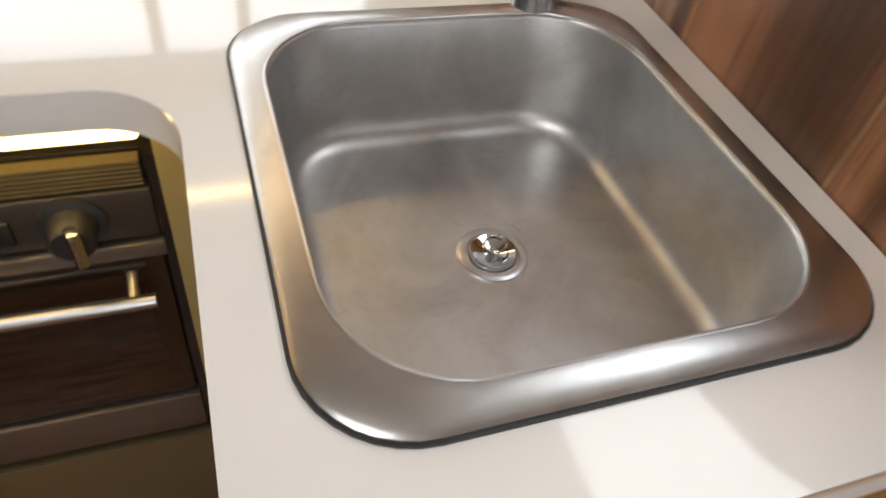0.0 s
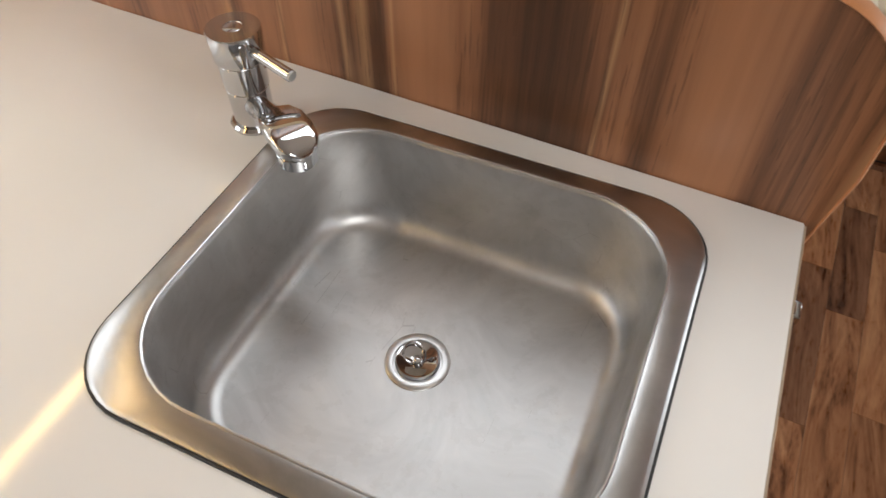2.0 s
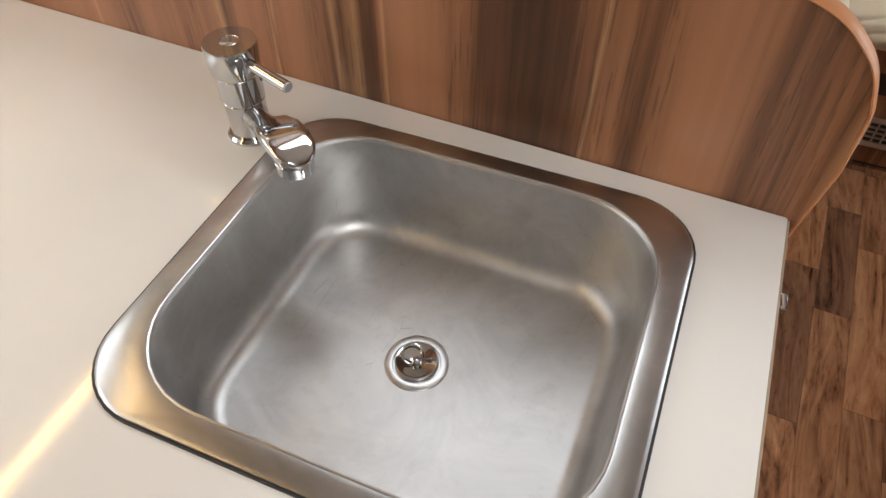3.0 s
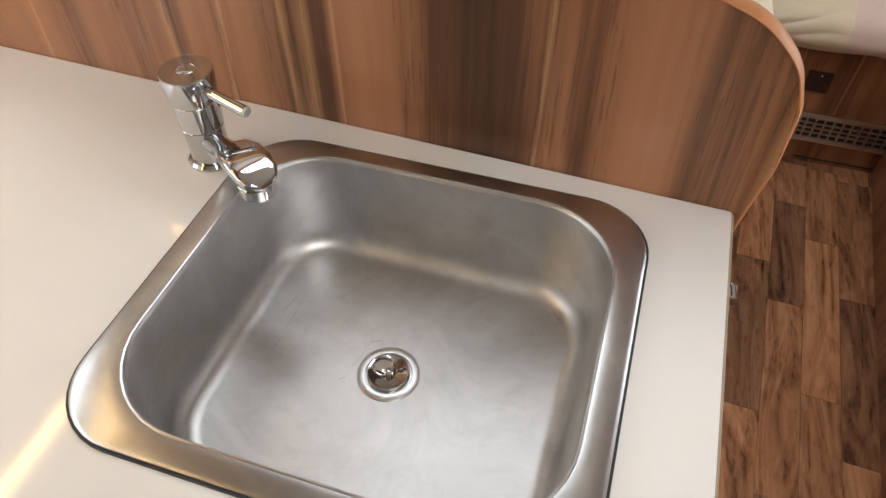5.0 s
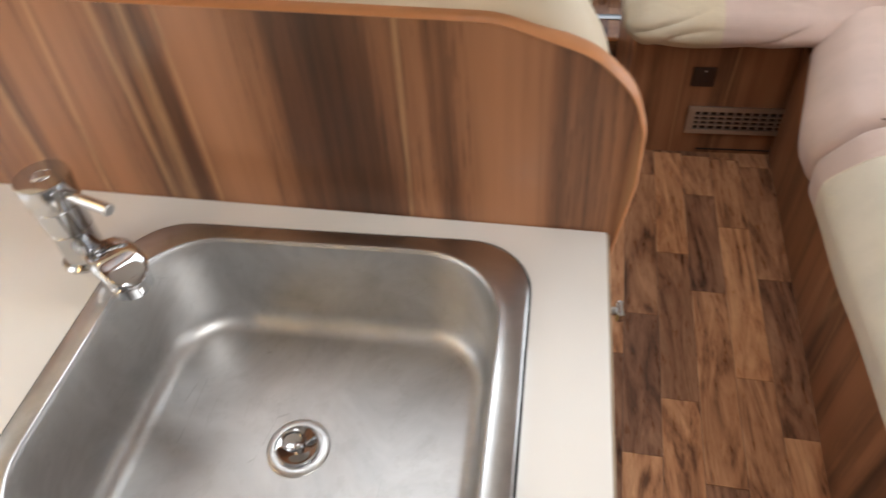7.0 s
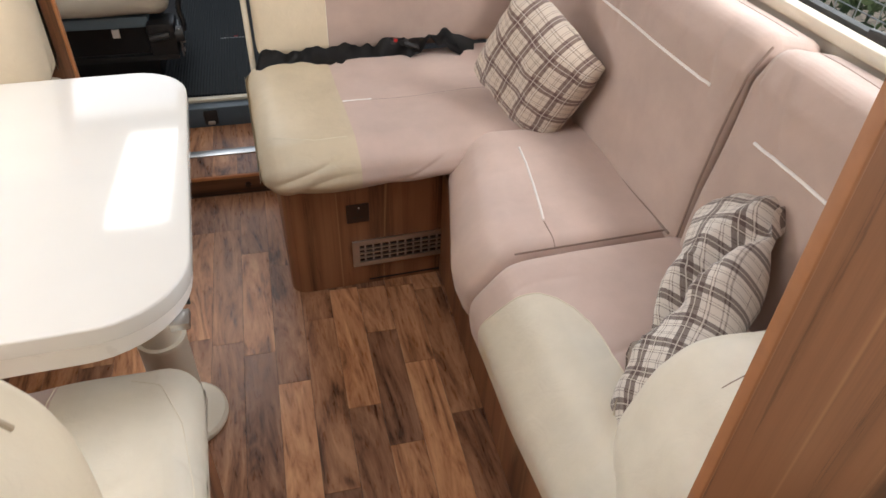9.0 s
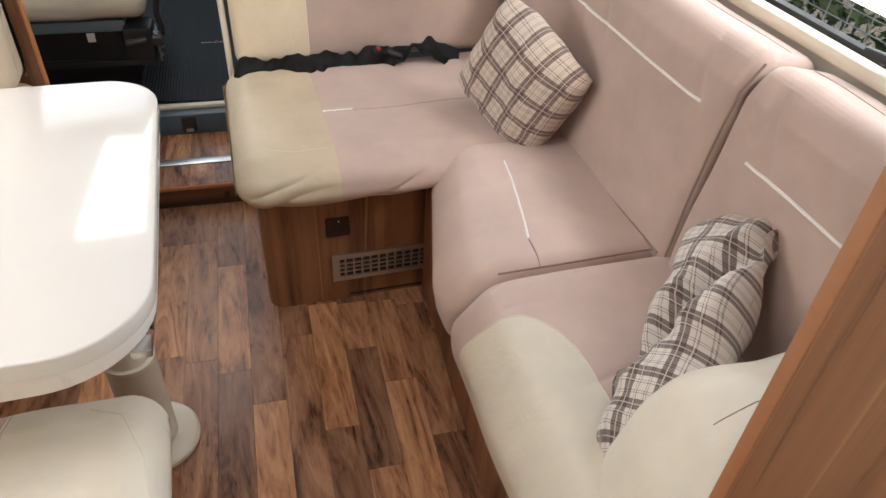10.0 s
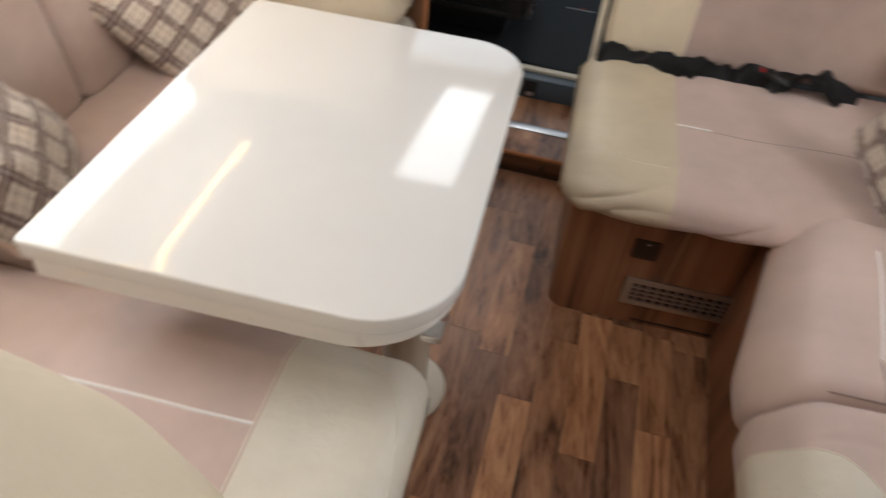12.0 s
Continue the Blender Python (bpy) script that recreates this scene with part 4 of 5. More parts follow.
# dark cords added in place of the contact shade where the cushions meet
part("joint", tube([(0.916, 0.81 + 0.047 * k, SEAT - 0.002) for k in range(11)], 0.003, 6), SEAM_AND_SHADE, sofa, "dark cord as gap shade between seat and back cushions")
part("joint", tube([(0.916, 0.16 + 0.062 * k, SEAT - 0.010) for k in range(11)], 0.003, 6), SEAM_AND_SHADE, sofa)
part("joint", tube([(0.922, 0.7885, 0.50), (0.931, 0.7885, 0.63), (0.944, 0.7885, 0.74), (0.955, 0.7885, 0.81), (0.966, 0.7885, 0.865), (1.0, 0.7885, 0.915)], 0.0026, 6), SEAM_AND_SHADE, sofa, "dark cord as gap shade between the back cushions")
part("joint", tube([(0.57 + 0.035 * k, 0.827, SEAT - 0.006) for k in range(11)], 0.0022, 6), SEAM_AND_SHADE, sofa, "dark cord as gap shade between the seat cushions")

prof = fillet([(0.49, 0.44), (0.497, 0.52), (0.54, 0.62), (0.62, 0.675), (1.12, 0.705), (1.12, 0.44)], [0.02, 0.05, 0.10, 0.12, 0.05, 0.03], 6)
bm = soft_extrude(prof, 0.135, 0.415, 0.07, 0.085, 0.024, 0.016, 8.0, 9.1, end=7)
for v in bm.verts:
    f = min(1.0, max(0.0, (0.80 - v.co.x) / 0.3))
    v.co.x += 0.28 * (v.co.y - 0.15) * f
    v.co.z -= 0.10 * max(0.0, 0.28 - v.co.y) * f * (v.co.z > 0.47) * 3
creases(bm, [((0.56, 0.20, 0.55), 0.13, (0.3, 1, -0.6), 0.007, 14, 3.0)])
src = bm.copy()
arm = part("arm_cushion", bm, CREAM, sofa, "cream leather arm cushion sloping to the front")
part("seam", laid(src, [(0.65, 0.294, 0.8), (0.72, 0.306, 0.8), (1.05, 0.31, 0.8)], (0, 0, -1), 0.0009), SEAM_AND_SHADE, arm)

# wardrobe side panel beside the sofa arm
set_out()
bm = box(0.4925, RIGHT - 0.002, 0.081, 0.0915, 0.0, TOP - 0.004)
wp = solo("wardrobe_panel", bm, TALL_WOOD, (0.8, 0.09, 0), "tall walnut wardrobe panel beside the sofa arm", "panel", kind="structure", smooth=False)
part("edge_band", box(0.487, 0.492, 0.0795, 0.0930, 0.0, TOP - 0.005, 0.0015), EDGE_DIMMED, wp, "copper-brown edge band")

set_out(0.040, -0.050)
# travel seat by the cab: wooden box, cushion, backrest
seat = thing("travel_seat", (0.5, 1.6, 0), "cream and pink travel seat on a walnut box", "seat")
bplan = fillet([(0.118, 1.372), (0.98, 1.372), (0.98, 1.94), (0.118, 1.94)], [0.045, 0, 0, 0.02], 7)
part("seat_box", outline_prism(bplan, 0.0, 0.362), BASE_WOOD, seat, "walnut seat box with a rounded corner")
lid_plan = fillet([(0.116, 1.356), (0.98, 1.356), (0.98, 1.90), (0.116, 1.90)], [0.055, 0, 0, 0.02], 7)
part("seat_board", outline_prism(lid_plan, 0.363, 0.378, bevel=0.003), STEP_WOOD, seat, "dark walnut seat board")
part("plinth_gap", box(0.34, 0.9, 1.3695, 1.3716, 0.012, 0.016), BLACK, seat, "dark joint at the foot")
tprof = fillet([(1.90, 0.380), (1.315, 0.380), (1.285, 0.415), (1.292, 0.465), (1.37, 0.503), (1.62, 0.497), (1.90, 0.487)], [0.03, 0.03, 0.035, 0.05, 0.06, 0.02, 0.03], 6)
bm = turned(soft_extrude(tprof, 0.074, 0.94, 0.075, 0.03, 0.022, 0.010, 6.0, 5.5, end=7))
bmesh.ops.recalc_face_normals(bm, faces=bm.faces[:])
creases(bm, [((0.20, 1.30, 0.425), 0.14, (1, 0.1, 0.35), 0.008, 13, 2.0), ((0.46, 1.295, 0.42), 0.14, (1, 0, 0.5), 0.006, 12, 7.0), ((0.72, 1.32, 0.46), 0.12, (0.5, 1, 0.2), 0.006, 12, 9.0)])
src = bm.copy()
fab, lea = cut(bm, (0.320, 0, 0), (-1, 0, 0))
ts = part("seat_cushion", fab, PINK, seat, "pink padded seat cushion")
part("leather_end", lea, CREAM_SEAT, ts, "cream leather end panel")
part("front_seam", laid(src, [(0.33, 1.56, 0.6), (0.80, 1.56, 0.6)], (0, 0, -1), 0.0007), SEAM_AND_SHADE, ts)
piped(ts, src, [(0.321, 1.562, 0.6), (0.40, 1.562, 0.6)], r=0.0024)
part("stitching", laid(src, [(0.112, 1.42, 0.6), (0.15, 1.40, 0.6), (0.22, 1.372, 0.6), (0.30, 1.372, 0.6)], (0, 0, -1), 0.001), STITCH, ts)
bprof = fillet([(1.89, 0.49), (1.905, 0.75), (1.93, 1.14), (2.04, 1.14), (2.02, 0.49)], [0.03, 0.2, 0.04, 0.04, 0.02], 6)
bm = turned(soft_extrude(bprof, 0.122, 0.95, 0.03, 0.03, 0.03, 0.007, 5.0, 8.8))
bmesh.ops.recalc_face_normals(bm, faces=bm.faces[:])
src = bm.copy()
fab, lea = cut(bm, (0.335, 0, 0), (-1, 0, 0))
tk = part("backrest", fab, PINK_DARKENED, seat, "pink padded backrest")
part("leather_side", lea, CREAM_BACK, tk, "cream leather side panel")
part("stitching", laid(src, [(0.335, 1.7, 0.52), (0.335, 1.7, 1.1)], (0, 1, 0), 0.0012), STITCH, tk)
part("side_post", rod((0.105, 1.915, 0.379), (0.098, 1.985, 1.2), 0.009, 0.009), CREAM_PLASTIC, seat, "cream tubular side post")

belt = thing("seat_belt", (0.4, 1.86, 0.5), "crumpled black seat belt lying along the backrest", "seat belt")
bm = bmesh.new()
rows = []
N = 90
for i in range(N + 1):
    t = i / N
    x = 0.082 + 0.70 * t
    hump = math.sin(min(1, max(0, (t - 0.70) / 0.26)) * math.pi)
    y = 1.846 + 0.008 * math.sin(9 * t) - 0.05 * max(0, t - 0.85) * 4
    z = 0.500 + 0.012 * noise.noise(Vector((9 * t, 0.3, 0))) + 0.012 * noise.noise(Vector((23 * t, 5.3, 0))) + 0.03 * hump
    if t < 0.06:
        z -= (0.06 - t) * 1.8
        y -= (0.06 - t) * 0.4
    tw = 0.7 + 1.5 * noise.noise(Vector((7 * t, 2.1, 0))) + 0.8 * noise.noise(Vector((19 * t, 8.1, 0))) - 0.5 * hump
    across = Vector((0.10, math.cos(tw), math.sin(tw))) * (0.038 + 0.006 * math.sin(23 * t))
    c = Vector((x, y, z))
    rows.append([bm.verts.new(c + across * s + Vector((0, -0.3, 1)) * 0.007 * math.sin(3 * s + 11 * t)) for s in (-1, -0.6, -0.2, 0.2, 0.6, 1)])
for a, b in zip(rows, rows[1:]):
    for k in range(5):
        bm.faces.new((a[k], a[k + 1], b[k + 1], b[k]))
bmesh.ops.solidify(bm, geom=bm.faces[:], thickness=0.0018)
part("webbing", bm, BELT, belt)
part("tongue", move(box(-0.022, 0.022, -0.006, 0.006, -0.03, 0.03, 0.004), pose(0.585, 1.835, 0.518, 55, 12, -30)), BLACK, belt, "black belt tongue")
bk = part("buckle", move(box(-0.03, 0.03, -0.013, 0.013, -0.009, 0.009, 0.005), pose(0.548, 1.855, 0.528, 0, 8, -6)), BLACK, belt, "black buckle")
part("release_button", move(box(-0.006, 0.006, -0.007, 0.007, -0.004, 0.004, 0.002), pose(0.535, 1.849, 0.5365, 0, 8, -6)), RED, bk, "red release button")

soc = thing("socket", (0.3155, 1.372, 0.235), "dark brown wall socket on the seat box", "socket")
part("plate", box(0.284, 0.347, 1.3645, 1.3715, 0.232, 0.293, 0.004), BROWN, soc)
for hx2, hz, w, h in ((0.3155, 0.272, 0.004, 0.009), (0.306, 0.252, 0.008, 0.004), (0.325, 0.252, 0.008, 0.004)):
    part("pin_hole", box(hx2 - w / 2, hx2 + w / 2, 1.3636, 1.3648, hz - h / 2, hz + h / 2), BLACK, soc)
part("switch_dot", rod((0.318, 1.3648, 0.283), (0.318, 1.3625, 0.283), 0.0022, seg=10), WHITE_EDGE, soc, "tiny pale dot")

gr = thing("floor_vent", (0.46, 1.372, 0.075), "slotted aluminium air vent in the seat box", "vent")
VX0, VX1, VZ0, VZ1 = 0.295, 0.635, 0.074, 0.166
part("backing", box(VX0 + 0.01, VX1 - 0.01, 1.3695, 1.3716, VZ0 + 0.01, VZ1 - 0.01), BLACK, gr, "dark backing")
bm = box(VX0, VX1, 1.3635, 1.3694, VZ0, VZ0 + 0.016, 0.0012)
bm = box(VX0, VX1, 1.3635, 1.3694, VZ1 - 0.016, VZ1, 0.0012, bm=bm)
bm = box(VX0, VX0 + 0.02, 1.3637, 1.3693, VZ0 + 0.015, VZ1 - 0.015, bm=bm)
bm = box(VX1 - 0.02, VX1, 1.3637, 1.3693, VZ0 + 0.015, VZ1 - 0.015, bm=bm)
part("frame", bm, ALU, gr)
for k in range(1, 4):
    z = VZ0 + 0.016 + (VZ1 - VZ0 - 0.032) * k / 4
    part("bar", box(VX0 + 0.0195, VX1 - 0.0195, 1.3642, 1.3692, z - 0.0022, z + 0.0022), ALU, gr)
for r in range(4):
    z0 = VZ0 + 0.016 + (VZ1 - VZ0 - 0.032) * r / 4
    z1 = VZ0 + 0.016 + (VZ1 - VZ0 - 0.032) * (r + 1) / 4
    for k in range(13):
        x = VX0 + 0.034 + 0.0235 * k
        if x < VX1 - 0.024:
            part("bridge", box(x, x + 0.0045, 1.3644, 1.369, z0, z1), ALU, gr, smooth=False)

set_out(0.024, -0.03, 0.028)
# ---- cushions with checks ----


def pillow(name, m, label, size=(0.38, 0.38), puff=0.075, material=None, seed=0.0, fold=0.0, wob=0.016, pinch=0.035, back=None):
    """A stuffed square cushion with drawn-in sides and puckered corners."""
    ob = thing(name, (0, 0, 0), label, "cushion")
    sx, sy = size[0] / 2, size[1] / 2
    N = 34
    halves = []
    for side in (1, -1):
        bm = bmesh.new()
        grid = []
        for i in range(N + 1):
            row = []
            for j in range(N + 1):
                u, v = 2 * i / N - 1, 2 * j / N - 1
                u, v = math.sin(u * math.pi / 2), math.sin(v * math.pi / 2)
                k = max(0.0, (1 - abs(u) ** 2.6)) ** 0.55 * max(0.0, (1 - abs(v) ** 2.6)) ** 0.55
                x = u * (sx - pinch * (1 - v * v) * abs(u) ** 2 * 0.5)
                y = v * (sy - pinch * (1 - u * u) * abs(v) ** 2 * 0.5)
                x, y = x * (1 - 0.14 * u * u * v * v), y * (1 - 0.14 * u * u * v * v)
                z = side * puff * k
                edge = min(1.0, 6 * k)
                w = noise.noise(Vector((x * 9, y * 9, side * 2 + seed))) * wob * edge
                w += noise.noise(Vector((x * 24, y * 24, side + seed * 3))) * wob * 0.4 * (0.5 + edge)
                z += w
                crease = math.exp(-((x * 0.5 + y + 0.02) / 0.022) ** 2)
                z -= fold * crease * side * (0.6 + 0.4 * math.cos(5 * x)) * edge
                row.append(bm.verts.new((x, y, z)))
            grid.append(row)
        for i in range(N):
            for j in range(N):
                q = (grid[i][j], grid[i + 1][j], grid[i + 1][j + 1], grid[i][j + 1])
                bm.faces.new(q if side > 0 else q[::-1])
        halves.append(bm)
    for bm, nm, mm, lb in ((halves[0], "face", material, ""), (halves[1], "back", back or LINING, "" if back else "pale beige back")):
        part(nm, bm, mm, ob, lb)
    ob.matrix_world = SET_OUT[0] @ m
    return ob


def laid_along(at, normal, along):
    """A pose whose z axis is the normal and whose x axis runs along a direction."""
    z = Vector(normal).normalized()
    x = Vector(along)
    x = (x - z * x.dot(z)).normalized()
    y = z.cross(x)
    return Matrix(((x.x, y.x, z.x, at[0]), (x.y, y.y, z.y, at[1]), (x.z, y.z, z.z, at[2]), (0, 0, 0, 1)))


def facing(at, normal, spin):
    """A pose whose z axis is the normal, turned about it."""
    q = Vector(normal).normalized().to_track_quat("Z", "Y")
    return Matrix.Translation(at) @ q.to_matrix().to_4x4() @ pose(0, 0, 0, 0, 0, spin)


pillow("check_cushion", laid_along((0.806, 1.350, 0.612), (-0.845, -0.535, 0.06), (0.481, -0.756, -0.444)), "brown and cream checked scatter cushion in the sofa corner", (0.335, 0.325), 0.078, PLAID_WARM, 1.0, back=PLAID_WARM)
pillow("check_cushion", laid_along((0.775, 0.505, 0.56), (-0.62, 0.2, 0.76), (-0.34, -0.31, -0.20)), "grey checked scatter cushion squashed against the arm", (0.54, 0.185), 0.075, PLAID_GREY, 5.0, 0.06, 0.024, back=PLAID_GREY)
set_out()
pillow("check_cushion", facing((-0.86, 0.80, 0.61), (0.75, 0.30, 0.55), 20), "brown checked scatter cushion on the dinette bench", (0.38, 0.36), 0.065, PLAID_WARM, 8.0)
pillow("check_cushion", facing((-0.86, 1.46, 0.62), (0.65, -0.45, 0.55), 35), "brown checked scatter cushion at the bench corner", (0.38, 0.36), 0.065, PLAID_WARM, 11.0)

# ---- dinette ----
table = thing("dining_table", (-0.3, 1.0, 0), "glossy white folding dinette table on one leg", "table")
tplan = fillet([(-0.618, 0.560), (-0.004, 0.560), (-0.008, 1.364), (-0.618, 1.372)], [0.012, 0.135, 0.115, 0.02], 12)
part("tabletop", outline_prism(tplan, 0.668, 0.70, bevel=0.004), WHITE_TOP, table)
lplan = fillet([(-0.612, 0.568), (-0.012, 0.568), (-0.016, 1.356), (-0.612, 1.364)], [0.012, 0.150, 0.12, 0.02], 12)
part("lower_leaf", outline_prism(lplan, 0.626, 0.6665, bevel=0.003), WHITE_EDGE, table)
leg = part("leg", lathe([(0.052, 0.0), (0.051, 0.27), (0.0525, 0.272), (0.0525, 0.285), (0.045, 0.287), (0.044, 0.60), (0.055, 0.615), (0.055, 0.626)], (-0.142, 0.955, 0.0), 36), CREAM_PLASTIC, table, "cream tubular leg with a cuff")
part("foot_disc", lathe([(0.098, 0.0005), (0.098, 0.012), (0.092, 0.019), (0.06, 0.022), (0.045, 0.026)], (-0.142, 0.955, 0), 48), CREAM_PLASTIC, table, "round cream foot plate")
for ky, kz in ((0.69, 0.612), (1.12, 0.612)):
    part("knob", rod((-0.06, ky, kz), (-0.022, ky, kz), 0.0075, 0.0095), BLACK, table, "black clamp knob")
bm = box(-0.05, -0.02, 0.62, 0.655, 0.610, 0.625, 0.003)
part("hinge", bm, ALU, table, "metal leaf hinge")
bm = box(-0.055, -0.025, 1.25, 1.275, 0.605, 0.625, 0.004)
part("catch", bm, ALU, table, "metal leaf catch")

set_out(0, -0.014)
bench = thing("dinette_bench", (-0.5, 0.4, 0), "cream and taupe dinette bench against the divider panel", "bench")
part("bench_box", box(LEFT + 0.06, -0.05, 0.09, 0.66, 0, 0.36, 0.003), BASE_WOOD, bench, "walnut bench box")
dprof = fillet([(0.10, 0.362), (0.70, 0.362), (0.725, 0.41), (0.712, 0.462), (0.64, 0.494), (0.535, 0.490), (0.10, 0.484)], [0.02, 0.04, 0.04, 0.05, 0.05, 0.02, 0.03], 6)
bm = turned(soft_extrude(dprof, LEFT + 0.14, -0.030, 0.03, 0.07, 0.024, 0.010, 6.0, 3.3, end=7))
bmesh.ops.recalc_face_normals(bm, faces=bm.faces[:])
creases(bm, [((-0.10, 0.45, 0.485), 0.13, (1, 0.3, 0), 0.005, 12, 5.0)])
src = bm.copy()
fab, lea = cut(bm, (-0.257, 0, 0), (1, 0, 0))
ds = part("seat_cushion", fab, PINK, bench, "taupe pink seat cushion")
part("leather_end", lea, CREAM, ds, "cream leather end panel")
piped(ds, src, [(-0.62, 0.512, 0.6), (-0.262, 0.512, 0.6)], r=0.003)
part("stitching", laid(src, [(-0.046, 0.3, 0.6), (-0.046, 0.45, 0.6), (-0.058, 0.56, 0.6), (-0.09, 0.64, 0.6), (-0.14, 0.672, 0.6)], (0, 0, -1), 0.0012), STITCH, ds)
part("rear_stitching", laid(src, [(-0.262, 0.25, 0.6), (-0.262, 0.70, 0.6)], (0, 0, -1), 0.0012), STITCH, ds)
oprof = fillet([(LEFT + 0.06, 0.40), (-0.010, 0.40), (-0.008, 1.04), (-0.06, 1.145), (-0.18, 1.180), (LEFT + 0.06, 1.19)], [0.02, 0.02, 0.12, 0.12, 0.20, 0.03], 9)
bm = soft_extrude([(p.x, p.y) for p in oprof], 0.026, 0.186, 0.035, 0.11, 0.026, 0.008, 6.0, 2.2, end=9)
for v in bm.verts:
    v.co.y -= SKEW * v.co.x
src = bm.copy()
dk = part("backrest", bm, CREAM_BACK, bench, "cream leather backrest standing above the panel")
welt = [(-0.95, 0.092), (-0.6, 0.092), (-0.3, 0.092), (-0.12, 0.092), (-0.07, 0.092), (-0.03, 0.095)]
part("welt", laid(src, [(x, y - SKEW * x, 1.4) for x, y in welt], (0, 0, -1), 0.0022), plain("tan_seam", (0.4, 0.31, 0.21), 0.6), dk, "tan welted seam")

set_out(0, -0.03)
wbench = thing("wall_bench", (-0.9, 1.2, 0), "darkened pink bench along the wall beside the table", "bench")
part("bench_box", box(LEFT + 0.003, -0.66, 0.74, 1.74, 0, 0.36, 0.003), BASE_WOOD, wbench, "walnut bench box")
wprof = fillet([(-0.99, 0.362), (-0.62, 0.362), (-0.605, 0.42), (-0.66, 0.484), (-0.99, 0.478)], [0.02, 0.03, 0.05, 0.06, 0.02], 6)
part("seat_cushion", soft_extrude(wprof, 0.735, 1.60, 0.03, 0.03, 0.03, 0.008, 5, 6.1), PINK_DARKENED, wbench, "taupe pink seat cushion")
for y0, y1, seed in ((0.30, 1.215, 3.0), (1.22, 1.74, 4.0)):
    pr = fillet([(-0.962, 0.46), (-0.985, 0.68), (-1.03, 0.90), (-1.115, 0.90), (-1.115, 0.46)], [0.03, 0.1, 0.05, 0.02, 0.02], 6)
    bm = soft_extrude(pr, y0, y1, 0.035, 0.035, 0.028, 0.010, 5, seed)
    part("backrest", bm, PINK_DARKENED, wbench, "darkened pink padded backrest")
# forward end of the dinette: seat, backrest and its walnut end panel
fw = solo("dinette_end_panel", box(LEFT + 0.003, -0.325, 1.77, 1.79, 0.0, 1.12), TALL_WOOD, (-0.7, 1.78, 0), "walnut end panel behind the forward backrest", "panel", kind="structure", smooth=False)
part("edge_band", box(-0.3245, -0.317, 1.768, 1.792, 0.0, 1.121, 0.002), EDGE_WOOD, fw, "copper-brown edge band")
fseat = thing("forward_seat", (-0.6, 1.68, 0), "cream leather forward dinette seat", "seat")
pr = fillet([(1.60, 0.56), (1.62, 0.80), (1.66, 1.08), (1.765, 1.08), (1.765, 0.56)], [0.05, 0.2, 0.05, 0.03, 0.02], 6)
bm = turned(soft_extrude(pr, LEFT + 0.16, -0.345, 0.03, 0.05, 0.03, 0.008, 5, 12.0))
bmesh.ops.recalc_face_normals(bm, faces=bm.faces[:])
part("backrest", bm, CREAM_BACK, fseat, "cream leather backrest")
pr = fillet([(1.50, 0.362), (1.49, 0.50), (1.55, 0.555), (1.766, 0.555), (1.766, 0.362)], [0.03, 0.05, 0.05, 0.03, 0.02], 6)
bm = turned(soft_extrude(pr, -0.60, -0.335, 0.03, 0.04, 0.03, 0.006, 5, 13.0))
bmesh.ops.recalc_face_normals(bm, faces=bm.faces[:])
part("seat_cushion", bm, CREAM, fseat)
part("seat_box", box(-0.655, -0.345, 1.52, 1.766, 0.0, 0.36, 0.003), BASE_WOOD, fseat, "walnut box")

set_out(0, -0.075, 0, FLOOR_TURN)
# ---- cab ----
drv = thing("driver_seat", (-0.55, 2.75, 0.15), "cream leather cab seat on a black swivel base", "seat")
pr = fillet([(2.47, 0.435), (2.455, 0.50), (2.50, 0.535), (3.0, 0.55), (3.0, 0.435)], [0.04, 0.05, 0.05, 0.04, 0.03], 6)
bm = turned(soft_extrude(pr, -0.76, -0.215, 0.05, 0.05, 0.03, 0.008, 6, 14.0))
bmesh.ops.recalc_face_normals(bm, faces=bm.faces[:])
part("seat_pad", bm, CREAM, drv)
pr = fillet([(2.49, 0.537), (2.48, 0.60), (2.54, 0.66), (3.0, 0.66), (3.0, 0.54)], [0.04, 0.05, 0.05, 0.04, 0.03], 6)
bm = turned(soft_extrude(pr, -0.75, -0.225, 0.05, 0.05, 0.03, 0.008, 6, 15.0))
bmesh.ops.recalc_face_normals(bm, faces=bm.faces[:])
part("seat_top", bm, CREAM, drv)
part("under_frame", box(-0.72, -0.30, 2.50, 2.95, 0.385, 0.425, 0.006), plain("blue_grey_steel", (0.20, 0.28, 0.34), 0.4, 0.4), drv, "blue-grey steel seat frame")
part("swivel_base", box(-0.70, -0.30, 2.56, 2.95, 0.15, 0.385, 0.02), BLACK, drv, "black swivel base")
part("lever_box", box(-0.31, -0.21, 2.46, 2.58, 0.29, 0.41, 0.014), BLACK, drv, "black adjuster housing")
bm = rod((-0.30, 2.455, 0.36), (-0.23, 2.455, 0.37), 0.012)
bm = rod((-0.215, 2.49, 0.36), (-0.185, 2.49, 0.36), 0.03, 0.027, bm=bm)
part("adjuster_wheel", bm, plain("dark_grey_plastic", (0.05, 0.052, 0.055), 0.35), drv, "dark adjuster wheel")
hose = [(-0.185 + 0.004 * math.sin(k), 2.50, 0.37 + 0.016 * k) for k in range(12)]
bm = None
for p, q in zip(hose, hose[1:]):
    bm = rod(p, q, 0.011, 0.008, 12, bm=bm)
part("belt_stalk", bm, BLACK, drv, "black ribbed belt stalk")
